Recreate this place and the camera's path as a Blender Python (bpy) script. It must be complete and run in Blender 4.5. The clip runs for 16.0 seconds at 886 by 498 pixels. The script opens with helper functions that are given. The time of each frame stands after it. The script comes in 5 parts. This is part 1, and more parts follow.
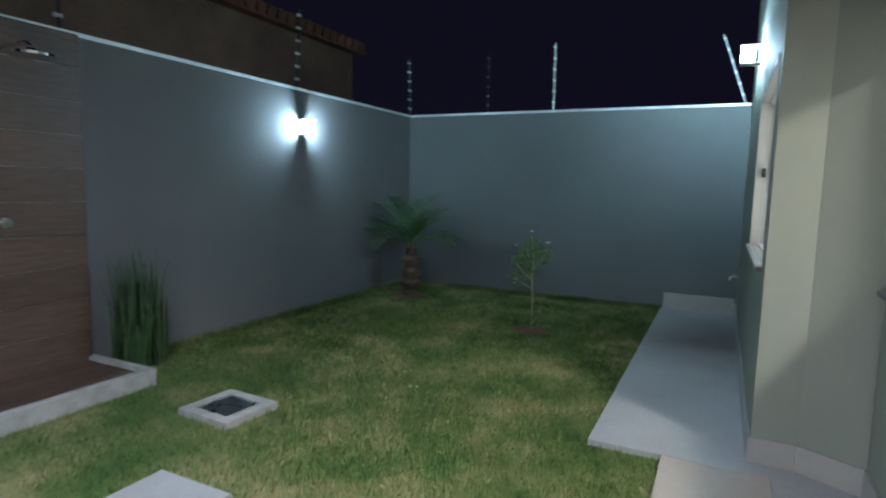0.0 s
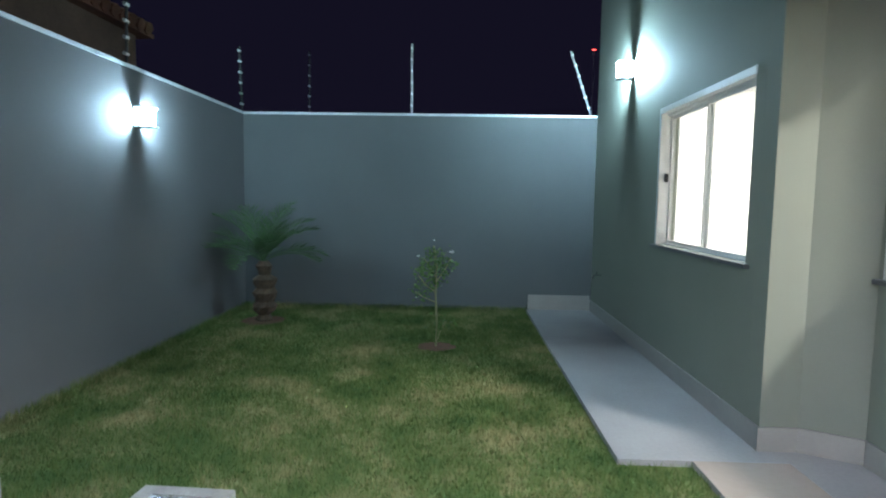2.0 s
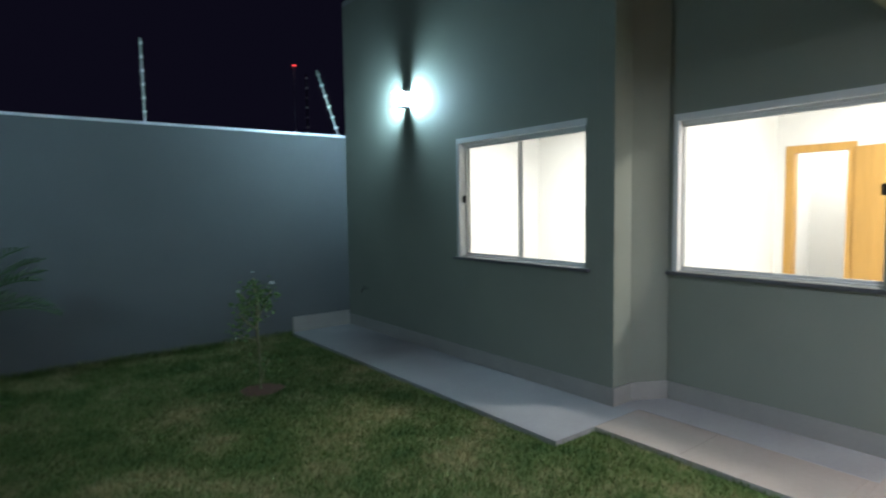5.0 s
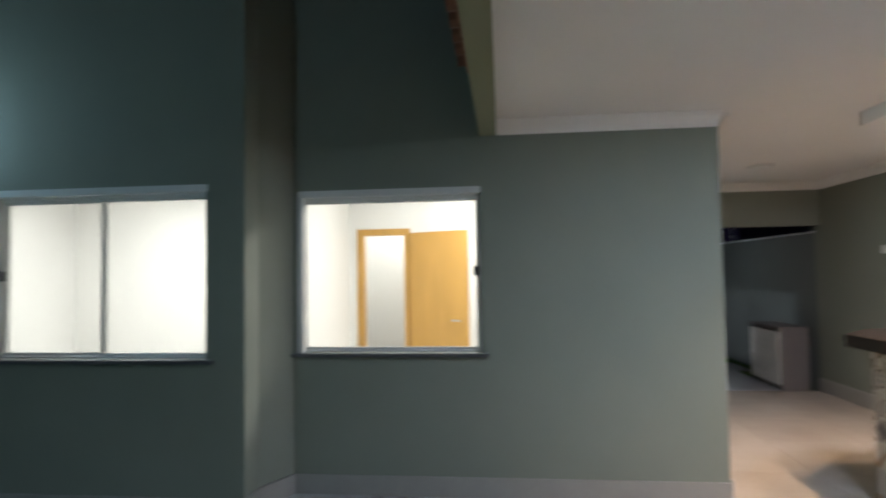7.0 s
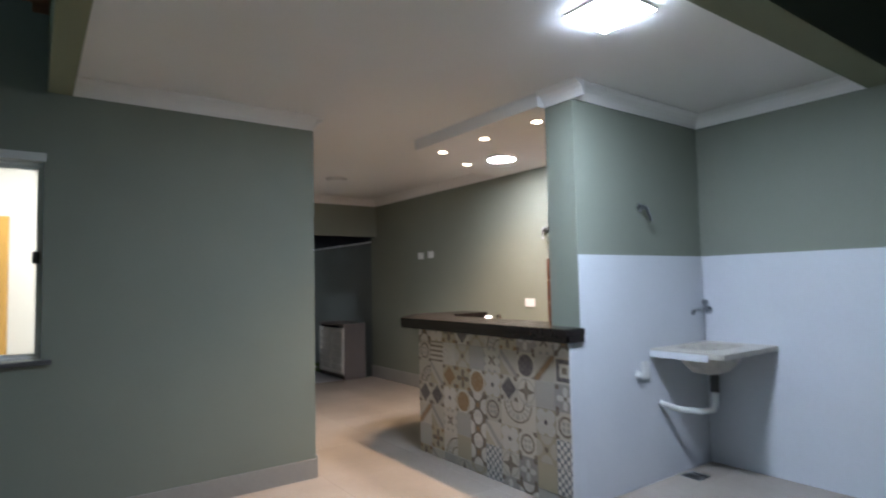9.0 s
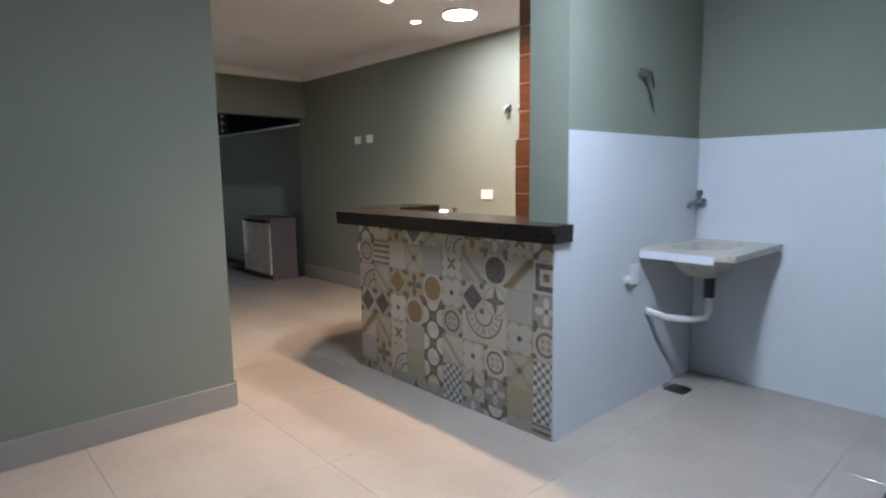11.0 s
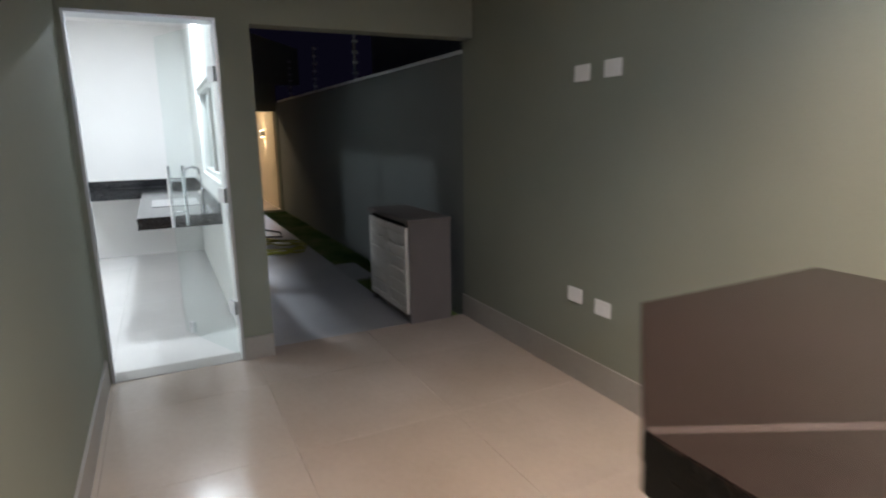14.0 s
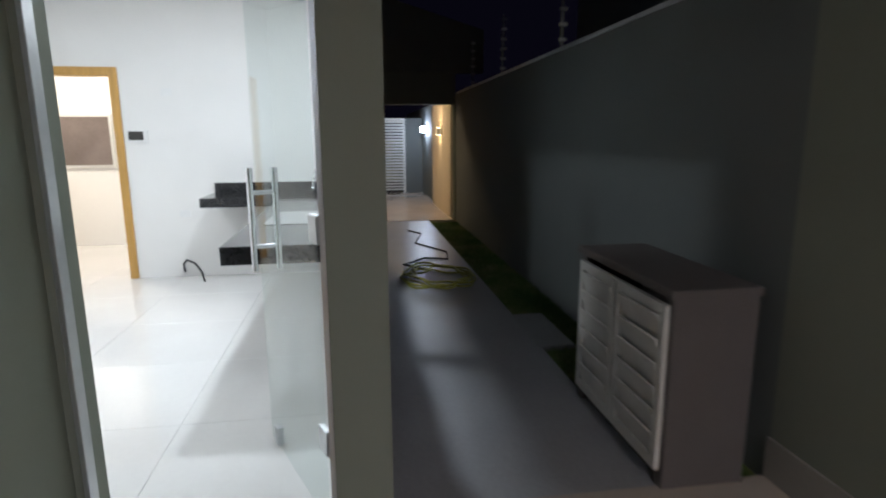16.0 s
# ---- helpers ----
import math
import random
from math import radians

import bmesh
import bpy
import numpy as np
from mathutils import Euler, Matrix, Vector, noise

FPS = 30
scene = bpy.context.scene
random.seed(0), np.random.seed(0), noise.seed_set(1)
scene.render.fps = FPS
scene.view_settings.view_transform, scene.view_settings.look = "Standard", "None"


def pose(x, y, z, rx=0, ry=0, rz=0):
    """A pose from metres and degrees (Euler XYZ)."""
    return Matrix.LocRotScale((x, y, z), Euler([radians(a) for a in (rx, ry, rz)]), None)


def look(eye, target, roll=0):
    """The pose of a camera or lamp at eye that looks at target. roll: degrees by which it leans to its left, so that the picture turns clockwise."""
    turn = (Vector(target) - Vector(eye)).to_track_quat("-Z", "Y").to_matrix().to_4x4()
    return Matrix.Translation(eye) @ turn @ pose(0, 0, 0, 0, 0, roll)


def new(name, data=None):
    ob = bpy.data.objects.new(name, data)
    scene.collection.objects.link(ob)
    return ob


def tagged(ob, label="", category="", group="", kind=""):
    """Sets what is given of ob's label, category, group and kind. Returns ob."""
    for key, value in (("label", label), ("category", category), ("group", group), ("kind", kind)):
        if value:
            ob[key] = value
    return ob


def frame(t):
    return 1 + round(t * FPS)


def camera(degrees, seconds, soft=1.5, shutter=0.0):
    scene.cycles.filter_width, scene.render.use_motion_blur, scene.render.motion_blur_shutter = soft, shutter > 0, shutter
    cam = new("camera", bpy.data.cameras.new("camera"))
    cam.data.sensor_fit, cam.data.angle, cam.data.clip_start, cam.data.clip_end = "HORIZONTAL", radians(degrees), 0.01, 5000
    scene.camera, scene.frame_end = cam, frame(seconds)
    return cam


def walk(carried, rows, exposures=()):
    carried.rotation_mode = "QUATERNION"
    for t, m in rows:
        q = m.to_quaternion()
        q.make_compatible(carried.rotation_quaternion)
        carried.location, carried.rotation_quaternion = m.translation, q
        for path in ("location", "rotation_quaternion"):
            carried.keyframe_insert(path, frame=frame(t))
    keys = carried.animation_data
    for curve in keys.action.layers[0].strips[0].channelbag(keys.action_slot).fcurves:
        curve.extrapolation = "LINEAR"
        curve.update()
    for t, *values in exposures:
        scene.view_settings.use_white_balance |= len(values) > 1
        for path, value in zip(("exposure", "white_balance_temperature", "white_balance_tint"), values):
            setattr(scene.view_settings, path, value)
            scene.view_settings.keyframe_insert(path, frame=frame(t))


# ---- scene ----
cam = camera(75.8, 16.0, soft=2.0, shutter=0.5)
EXPOSURES = [(0, 1.1), (1, 1.68), (2, 1.52), (3, 1.1), (5.5, 0.7), (6.5, 0.5), (7, 0.3), (7.5, 0.2), (8, 0.15), (9, 0.05), (9.5, 0.12), (12, 0.12), (12.5, 0.15), (13, 0.12), (14, 0.1), (15, 0.12), (16, -0.15)]
PATH = [
    (0, (-0.215, -3.303, 1.403), (-1.087, -1.517, 1.184), 1.4),
    (0.5, (-0.584, -3.223, 1.361), (-1.226, -1.339, 1.163), 1.4),
    (1, (-0.942, -3.208, 1.356), (-1.387, -1.267, 1.17), 1.3),
    (1.5, (-1.318, -3.225, 1.39), (-1.555, -1.247, 1.208), 1.1),
    (2, (-1.674, -3.089, 1.347), (-1.728, -1.097, 1.178), 0.9),
    (2.5, (-2.037, -2.856, 1.388), (-1.953, -0.866, 1.21), 0.6),
    (3, (-2.345, -2.632, 1.398), (-2.094, -0.655, 1.22), 0.3),
    (5.5, (-3.577, -2.433, 1.503), (-2.141, -1.043, 1.413), -0.6),
    (6, (-3.389, -2.317, 1.474), (-1.77, -1.143, 1.459), -0.5),
    (6.5, (-3.325, -2.202, 1.585), (-1.513, -1.355, 1.6), -1.2),
    (7, (-3.501, -1.638, 1.542), (-1.513, -1.435, 1.626), -0.9),
    (7.5, (-3.533, -1.589, 1.546), (-1.546, -1.803, 1.63), -0.8),
    (8, (-3.5, -1.559, 1.419), (-1.579, -2.101, 1.547), -1.3),
    (8.5, (-3.421, -1.541, 1.405), (-1.637, -2.436, 1.525), -1.1),
    (9, (-3.429, -1.44, 1.371), (-1.812, -2.612, 1.486), -1.2),
    (9.5, (-3.462, -1.345, 1.296), (-1.953, -2.657, 1.338), -1.2),
    (12, (-1.737, -2.583, 1.329), (-0.247, -3.862, 0.951), -0.8),
    (12.5, (-1.239, -2.93, 1.328), (0.277, -4.179, 0.953), -0.6),
    (13, (-0.725, -3.162, 1.364), (0.843, -4.34, 0.972), -0.5),
    (13.5, (-0.221, -3.388, 1.376), (1.416, -4.467, 0.981), -0.6),
    (14, (0.284, -3.512, 1.43), (2.041, -4.376, 1.022), -0.9),
    (14.5, (0.734, -3.646, 1.421), (2.554, -4.373, 1.02), -0.3),
    (15, (1.201, -3.798, 1.42), (3.042, -4.464, 1.01), -0.5),
    (15.5, (1.743, -3.909, 1.382), (3.638, -4.407, 0.981), -0.5),
    (16, (2.251, -3.982, 1.34), (4.191, -4.276, 0.95), -0.3),
]
walk(cam, [(t, look(e, g, r)) for t, e, g, r in PATH], EXPOSURES)

# ---- world: a dark town night sky ----
world = bpy.data.worlds.new("night")
scene.world = world
world.use_nodes = True
wbg = world.node_tree.nodes["Background"]
wbg.inputs[0].default_value = (0.18, 0.16, 0.42, 1)
wbg.inputs[1].default_value = 0.012

COLD = (0.50, 0.80, 1.0)
NEUTRAL = (1.0, 0.97, 0.94)
WARM = (1.0, 0.70, 0.45)
LAMP_WALL = 530.0      # glow of the yard lanterns
LAMP_PANEL = 285.0     # square LED panel under the porch ceiling
LAMP_OVAL = 310.0      # round LED in the lowered ceiling
SPOT_W = 98.0         # each warm downlight
ROOM_W = 60.0         # bedrooms
KITCHEN_W = 37.0


# ---- materials ----
def mat(name, col, rough=0.6, metal=0.0, var=0.12, scale=3.0, fine=60.0, bump=0.08, coat=0.0, spec=0.5, stretch=(1, 1, 1), coords="Object"):
    m = bpy.data.materials.new(name)
    m.use_nodes = True
    nt = m.node_tree
    p = nt.nodes["Principled BSDF"]
    tc = nt.nodes.new("ShaderNodeTexCoord")
    mp = nt.nodes.new("ShaderNodeMapping")
    mp.inputs["Scale"].default_value = stretch
    geo = nt.nodes.new("ShaderNodeNewGeometry")
    nt.links.new(geo.outputs["Position"] if coords == "World" else tc.outputs[coords], mp.inputs[0])
    n1 = nt.nodes.new("ShaderNodeTexNoise")
    n1.inputs["Scale"].default_value, n1.inputs["Detail"].default_value = scale, 5
    n2 = nt.nodes.new("ShaderNodeTexNoise")
    n2.inputs["Scale"].default_value, n2.inputs["Detail"].default_value = fine, 3
    nt.links.new(mp.outputs[0], n1.inputs[0])
    nt.links.new(mp.outputs[0], n2.inputs[0])
    mx = nt.nodes.new("ShaderNodeMath")
    mx.operation = "MULTIPLY_ADD"
    mx.inputs[1].default_value = 0.4
    nt.links.new(n2.outputs[0], mx.inputs[0])
    nt.links.new(n1.outputs[0], mx.inputs[2])
    rp = nt.nodes.new("ShaderNodeMapRange")
    rp.inputs[1].default_value, rp.inputs[2].default_value = 0.45, 0.95
    nt.links.new(mx.outputs[0], rp.inputs[0])
    mc = nt.nodes.new("ShaderNodeMix")
    mc.data_type = "RGBA"
    mc.inputs[6].default_value = (*[c * (1 - var) for c in col], 1)
    mc.inputs[7].default_value = (*[min(1, c * (1 + var)) for c in col], 1)
    nt.links.new(rp.outputs[0], mc.inputs[0])
    nt.links.new(mc.outputs[2], p.inputs["Base Color"])
    rr = nt.nodes.new("ShaderNodeMapRange")
    rr.inputs[3].default_value, rr.inputs[4].default_value = max(0.02, rough * 0.85), min(1, rough * 1.15)
    nt.links.new(n1.outputs[0], rr.inputs[0])
    nt.links.new(rr.outputs[0], p.inputs["Roughness"])
    p.inputs["Metallic"].default_value = metal
    p.inputs["Specular IOR Level"].default_value = spec
    p.inputs["Coat Weight"].default_value = coat
    if bump:
        b = nt.nodes.new("ShaderNodeBump")
        b.inputs["Strength"].default_value, b.inputs["Distance"].default_value = bump, 0.004
        nt.links.new(mx.outputs[0], b.inputs["Height"])
        nt.links.new(b.outputs[0], p.inputs["Normal"])
    return m


def vary_by_object(m, amount=0.12):
    """Lets each piece differ a little in tone."""
    nt = m.node_tree
    p = nt.nodes["Principled BSDF"]
    link = p.inputs["Base Color"].links[0]
    src = link.from_socket
    oi = nt.nodes.new("ShaderNodeObjectInfo")
    mr = nt.nodes.new("ShaderNodeMapRange")
    mr.inputs[3].default_value, mr.inputs[4].default_value = 1 - amount, 1 + amount
    hs = nt.nodes.new("ShaderNodeHueSaturation")
    nt.links.new(oi.outputs["Random"], mr.inputs[0])
    nt.links.new(mr.outputs[0], hs.inputs["Value"])
    nt.links.new(src, hs.inputs["Color"])
    nt.links.new(hs.outputs[0], p.inputs["Base Color"])
    return m


def glow(name, col, strength):
    m = bpy.data.materials.new(name)
    m.use_nodes = True
    p = m.node_tree.nodes["Principled BSDF"]
    p.inputs["Base Color"].default_value = (0.8, 0.8, 0.8, 1)
    p.inputs["Emission Color"].default_value = (*col, 1)
    p.inputs["Emission Strength"].default_value = strength
    return m


def glass_mat(name, tint=(0.95, 0.98, 0.97), rough=0.0):
    m = bpy.data.materials.new(name)
    m.use_nodes = True
    nt = m.node_tree
    nt.nodes.remove(nt.nodes["Principled BSDF"])
    tr = nt.nodes.new("ShaderNodeBsdfTransparent")
    tr.inputs[0].default_value = (*tint, 1)
    gl = nt.nodes.new("ShaderNodeBsdfGlossy")
    gl.inputs["Roughness"].default_value = 0.02
    lw = nt.nodes.new("ShaderNodeLayerWeight")
    lw.inputs[0].default_value = 0.5
    pw = nt.nodes.new("ShaderNodeMath")
    pw.operation = "POWER"
    pw.inputs[1].default_value = 5
    nt.links.new(lw.outputs["Facing"], pw.inputs[0])
    fr = nt.nodes.new("ShaderNodeMath")
    fr.operation = "MULTIPLY_ADD"
    fr.inputs[1].default_value, fr.inputs[2].default_value = 0.5, 0.03
    nt.links.new(pw.outputs[0], fr.inputs[0])
    mx = nt.nodes.new("ShaderNodeMixShader")
    nt.links.new(fr.outputs[0], mx.inputs[0])
    nt.links.new(tr.outputs[0], mx.inputs[1])
    nt.links.new(gl.outputs[0], mx.inputs[2])
    nt.links.new(mx.outputs[0], nt.nodes["Material Output"].inputs[0])
    return m


PAINT = mat("sage_paint", (0.221, 0.237, 0.196), 0.75, var=0.07, scale=1.2, fine=180, bump=0.12, spec=0.25, coords="World")
PAINT_OUT = mat("grey_paint", (0.115, 0.125, 0.126), 0.8, var=0.09, scale=0.9, fine=150, bump=0.2, spec=0.2, coords="World")
PAINT_SIDE = mat("grey_side_paint", (0.165, 0.178, 0.175), 0.8, var=0.09, scale=0.9, fine=150, bump=0.2, spec=0.2, coords="World")
PAINT_BEAM = mat("olive_paint", (0.215, 0.225, 0.15), 0.75, var=0.06, scale=1.5, fine=150, bump=0.1, spec=0.25, coords="World")
PAINT_WEST = mat("dark_grey_paint", (0.122, 0.124, 0.126), 0.8, var=0.1, scale=0.9, fine=150, bump=0.2, spec=0.2, coords="World")
WHITE = mat("white_paint", (0.78, 0.77, 0.75), 0.7, var=0.03, scale=1.5, fine=150, bump=0.05, spec=0.3, coords="World")
CEIL = mat("ceiling_paint", (0.80, 0.78, 0.77), 0.85, var=0.03, scale=0.8, fine=120, bump=0.05, spec=0.2, coords="World")
WTILE = mat("white_wall_tile", (0.61, 0.63, 0.67), 0.22, var=0.03, scale=2, fine=40, bump=0.02)
PORCELAIN = vary_by_object(mat("beige_porcelain", (0.40, 0.345, 0.30), 0.16, var=0.08, scale=2.2, fine=30, bump=0.03, coords="World"), 0.03)
KPORC = vary_by_object(mat("white_porcelain", (0.70, 0.69, 0.67), 0.10, var=0.04, scale=2, fine=30, bump=0.0, coords="World"), 0.02)
PALE_GROUT = mat("pale_grout", (0.50, 0.42, 0.34), 0.9, var=0.15, scale=20, coords="World")
GROUT = mat("grout", (0.33, 0.31, 0.28), 0.9, var=0.15, scale=20, coords="World")
SKIRT = mat("skirting_tile", (0.30, 0.285, 0.26), 0.4, var=0.08, scale=4, fine=40, bump=0.03, coords="World")
CONCRETE = mat("smooth_concrete", (0.31, 0.31, 0.31), 0.65, var=0.14, scale=1.8, fine=45, bump=0.15, coords="World")
CONCRETE_D = mat("corridor_concrete", (0.26, 0.26, 0.27), 0.35, var=0.16, scale=1.6, fine=40, bump=0.08, coords="World")
CEMENT = mat("rough_cement", (0.33, 0.32, 0.30), 0.9, var=0.25, scale=9, fine=70, bump=0.5)
GRANITE = mat("dark_granite", (0.014, 0.010, 0.009), 0.24, var=0.25, scale=45, fine=260, bump=0.02, spec=0.28, coords="World")
PIPE = mat("dark_pipe_paint", (0.035, 0.042, 0.05), 0.5, var=0.15, scale=6, bump=0.03)
BLACK_STONE = mat("black_granite", (0.014, 0.014, 0.016), 0.12, var=0.5, scale=60, fine=300, bump=0.0, coords="World")
WOODTILE = vary_by_object(mat("wood_look_tile", (0.105, 0.045, 0.025), 0.38, var=0.42, scale=2.2, fine=10, bump=0.06, stretch=(2.0, 2.0, 22), coords="World"), 0.12)
WOODTILE_D = vary_by_object(mat("dark_wood_tile", (0.085, 0.05, 0.034), 0.5, var=0.35, scale=2.2, fine=10, bump=0.06, stretch=(2.0, 2.0, 20), coords="World"), 0.12)
OAK = mat("door_veneer", (0.52, 0.29, 0.075), 0.42, var=0.14, scale=3, fine=14, bump=0.03, stretch=(9, 9, 0.7), coords="World")
ALU_W = mat("white_aluminium", (0.62, 0.62, 0.60), 0.4, var=0.04, scale=6, bump=0.02)
ALU = mat("brushed_aluminium", (0.55, 0.56, 0.57), 0.35, metal=0.9, var=0.08, scale=8, bump=0.02)
STEEL = mat("dull_steel", (0.30, 0.31, 0.33), 0.28, metal=1.0, var=0.1, scale=12, bump=0.0)
# fence post metal darkened: dimness of posts far from the lanterns, in the colour
FENCE_DIM = mat("shaded_fence_post", (0.05, 0.05, 0.05), 0.7, var=0.2, scale=10)
CHROME = mat("chrome", (0.75, 0.76, 0.78), 0.10, metal=1.0, var=0.04, scale=8, bump=0.0)
PLASTIC = mat("white_plastic", (0.75, 0.75, 0.74), 0.35, var=0.03, scale=10, bump=0.0)
DARK_PLASTIC = mat("dark_plastic", (0.03, 0.028, 0.026), 0.4, var=0.2, scale=20, bump=0.0)
SILL = mat("grey_granite_sill", (0.10, 0.10, 0.105), 0.3, var=0.4, scale=80, fine=300, bump=0.0)
GLASS = glass_mat("window_glass")
DOORGLASS = glass_mat("door_glass", (0.95, 0.98, 0.975))
COPING = mat("zinc_coping", (0.62, 0.64, 0.66), 0.45, metal=0.3, var=0.12, scale=5, bump=0.05)
FENCEPOST = mat("fence_post", (0.42, 0.42, 0.42), 0.5, metal=0.4, var=0.15, scale=10)
BARK = mat("palm_trunk", (0.085, 0.058, 0.036), 0.9, var=0.45, scale=16, fine=80, bump=0.8)
PALM = mat("palm_leaf", (0.045, 0.105, 0.03), 0.5, var=0.4, scale=7, fine=40, bump=0.05)
ROSE_LEAF = mat("rose_leaf", (0.075, 0.155, 0.03), 0.5, var=0.4, scale=12, fine=60, bump=0.05)
STEM = mat("rose_stem", (0.26, 0.25, 0.13), 0.7, var=0.2, scale=20)
PETAL = mat("rose_petal", (0.75, 0.74, 0.72), 0.5, var=0.06, scale=30, bump=0.0)
SPEAR = mat("spear_leaf", (0.034, 0.072, 0.026), 0.4, var=0.45, scale=6, fine=30, bump=0.05, stretch=(1, 1, 4))
SOIL = mat("red_soil", (0.11, 0.052, 0.03), 0.95, var=0.35, scale=20, fine=90, bump=0.8)
CABINET = mat("taupe_render", (0.125, 0.108, 0.102), 0.6, var=0.1, scale=4, fine=90, bump=0.1)
LOUVRE = mat("white_louvre", (0.62, 0.60, 0.56), 0.45, var=0.1, scale=6, bump=0.03)
HOSE_Y = mat("yellow_hose", (0.30, 0.29, 0.035), 0.45, var=0.2, scale=14, bump=0.0)
RUBBER = mat("black_cable", (0.02, 0.02, 0.02), 0.5, var=0.2, scale=14, bump=0.0)
RUBBLE = mat("neighbour_render", (0.21, 0.13, 0.09), 0.95, var=0.3, scale=1.5, fine=25, bump=0.4, coords="World")
ROOFTILE = mat("clay_roof_tile", (0.20, 0.085, 0.05), 0.85, var=0.3, scale=6, fine=40, bump=0.3, coords="World")
MARBLE = mat("laundry_stone", (0.42, 0.39, 0.34), 0.35, var=0.2, scale=14, fine=80, bump=0.0)
CREAM = mat("cream_paint", (0.62, 0.53, 0.40), 0.75, var=0.05, scale=2, fine=120, bump=0.08, coords="World")
RED = mat("red_plastic", (0.45, 0.03, 0.025), 0.5, var=0.15, scale=8)
BAG = mat("white_sack", (0.55, 0.54, 0.52), 0.7, var=0.15, scale=9, bump=0.3)
BOARD = mat("weathered_board", (0.075, 0.055, 0.042), 0.85, var=0.35, scale=3, fine=18, bump=0.3, stretch=(10, 10, 0.8))
GLOW_COLD = glow("lantern_glow", COLD, LAMP_WALL)
GLOW_COLD_B = glow("lantern_glow_west", COLD, LAMP_WALL * 0.50)
GLOW_PANEL = glow("panel_glow", (0.66, 0.79, 1.0), LAMP_PANEL)
GLOW_OVAL = glow("round_glow", (0.92, 0.91, 1.0), LAMP_OVAL)
GLOW_WARM = glow("downlight_glow", (1.0, 0.85, 0.66), 25)
GLOW_ROOM = glow("room_glow", NEUTRAL, 8)
GLOW_SCONCE = glow("sconce_glow", (1.0, 0.72, 0.4), 30)
GLOW_RED = glow("red_led", (1.0, 0.05, 0.05), 4)


def lawn_material():
    m = bpy.data.materials.new("lawn")
    m.use_nodes = True
    nt = m.node_tree
    p = nt.nodes["Principled BSDF"]
    geo = nt.nodes.new("ShaderNodeNewGeometry")
    big = nt.nodes.new("ShaderNodeTexNoise")
    big.inputs["Scale"].default_value, big.inputs["Detail"].default_value, big.inputs["Roughness"].default_value = 1.7, 6, 0.65
    nt.links.new(geo.outputs["Position"], big.inputs[0])
    fine = nt.nodes.new("ShaderNodeTexNoise")
    fine.inputs["Scale"].default_value = 22
    nt.links.new(geo.outputs["Position"], fine.inputs[0])
    rnd = nt.nodes.new("ShaderNodeMath")
    rnd.operation = "MULTIPLY_ADD"
    rnd.inputs[1].default_value = 0.16
    nt.links.new(geo.outputs["Random Per Island"], rnd.inputs[0])
    nt.links.new(big.outputs[0], rnd.inputs[2])
    ad = nt.nodes.new("ShaderNodeMath")
    ad.operation = "MULTIPLY_ADD"
    ad.inputs[1].default_value = 0.22
    nt.links.new(fine.outputs[0], ad.inputs[0])
    nt.links.new(rnd.outputs[0], ad.inputs[2])
    cr = nt.nodes.new("ShaderNodeValToRGB")
    el = cr.color_ramp.elements
    el[0].position, el[0].color = 0.50, (0.037, 0.099, 0.021, 1)
    el[1].position, el[1].color = 0.90, (0.32, 0.285, 0.14, 1)
    e = el.new(0.69)
    e.color = (0.108, 0.158, 0.047, 1)
    nt.links.new(ad.outputs[0], cr.inputs[0])
    nt.links.new(cr.outputs[0], p.inputs["Base Color"])
    p.inputs["Roughness"].default_value = 0.75
    p.inputs["Specular IOR Level"].default_value = 0.2
    return m


LAWN = lawn_material()


# ---- mesh helpers ----
def where(ob):
    v = Vector((0, 0, 0))
    while ob is not None:
        v = v + ob.location
        ob = ob.parent
    return v


def box(bm, x0, x1, y0, y1, z0, z1, m=None):
    r = bmesh.ops.create_cube(bm, size=1)
    t = Matrix.Translation(((x0 + x1) / 2, (y0 + y1) / 2, (z0 + z1) / 2)) @ Matrix.Diagonal((abs(x1 - x0), abs(y1 - y0), abs(z1 - z0), 1))
    bmesh.ops.transform(bm, matrix=(m @ t) if m else t, verts=r["verts"])
    return r["verts"]


def rod(bm, a, b, r, seg=10, r2=None):
    a, b = Vector(a), Vector(b)
    d = b - a
    res = bmesh.ops.create_cone(bm, cap_ends=True, segments=seg, radius1=r, radius2=r if r2 is None else r2, depth=d.length)
    q = d.to_track_quat("Z", "Y").to_matrix().to_4x4()
    bmesh.ops.transform(bm, matrix=Matrix.Translation((a + b) / 2) @ q, verts=res["verts"])
    return res["verts"]


def tube(bm, pts, r, seg=8):
    pts = [Vector(p) for p in pts]
    rings = []
    for i, p in enumerate(pts):
        d = (pts[min(i + 1, len(pts) - 1)] - pts[max(i - 1, 0)]).normalized()
        side = d.cross(Vector((0, 0, 1)))
        if side.length < 1e-3:
            side = Vector((1, 0, 0))
        side.normalize()
        up = side.cross(d)
        rings.append([bm.verts.new(p + r * (math.cos(2 * math.pi * k / seg) * side + math.sin(2 * math.pi * k / seg) * up)) for k in range(seg)])
    for a, b in zip(rings, rings[1:]):
        for k in range(seg):
            bm.faces.new((a[k], a[(k + 1) % seg], b[(k + 1) % seg], b[k]))
    bm.faces.new(rings[0][::-1])
    bm.faces.new(rings[-1])


def prism(bm, pts, z0, z1):
    lo = [bm.verts.new((x, y, z0)) for x, y in pts]
    hi = [bm.verts.new((x, y, z1)) for x, y in pts]
    bm.faces.new(lo[::-1])
    bm.faces.new(hi)
    for i in range(len(pts)):
        j = (i + 1) % len(pts)
        bm.faces.new((lo[i], lo[j], hi[j], hi[i]))


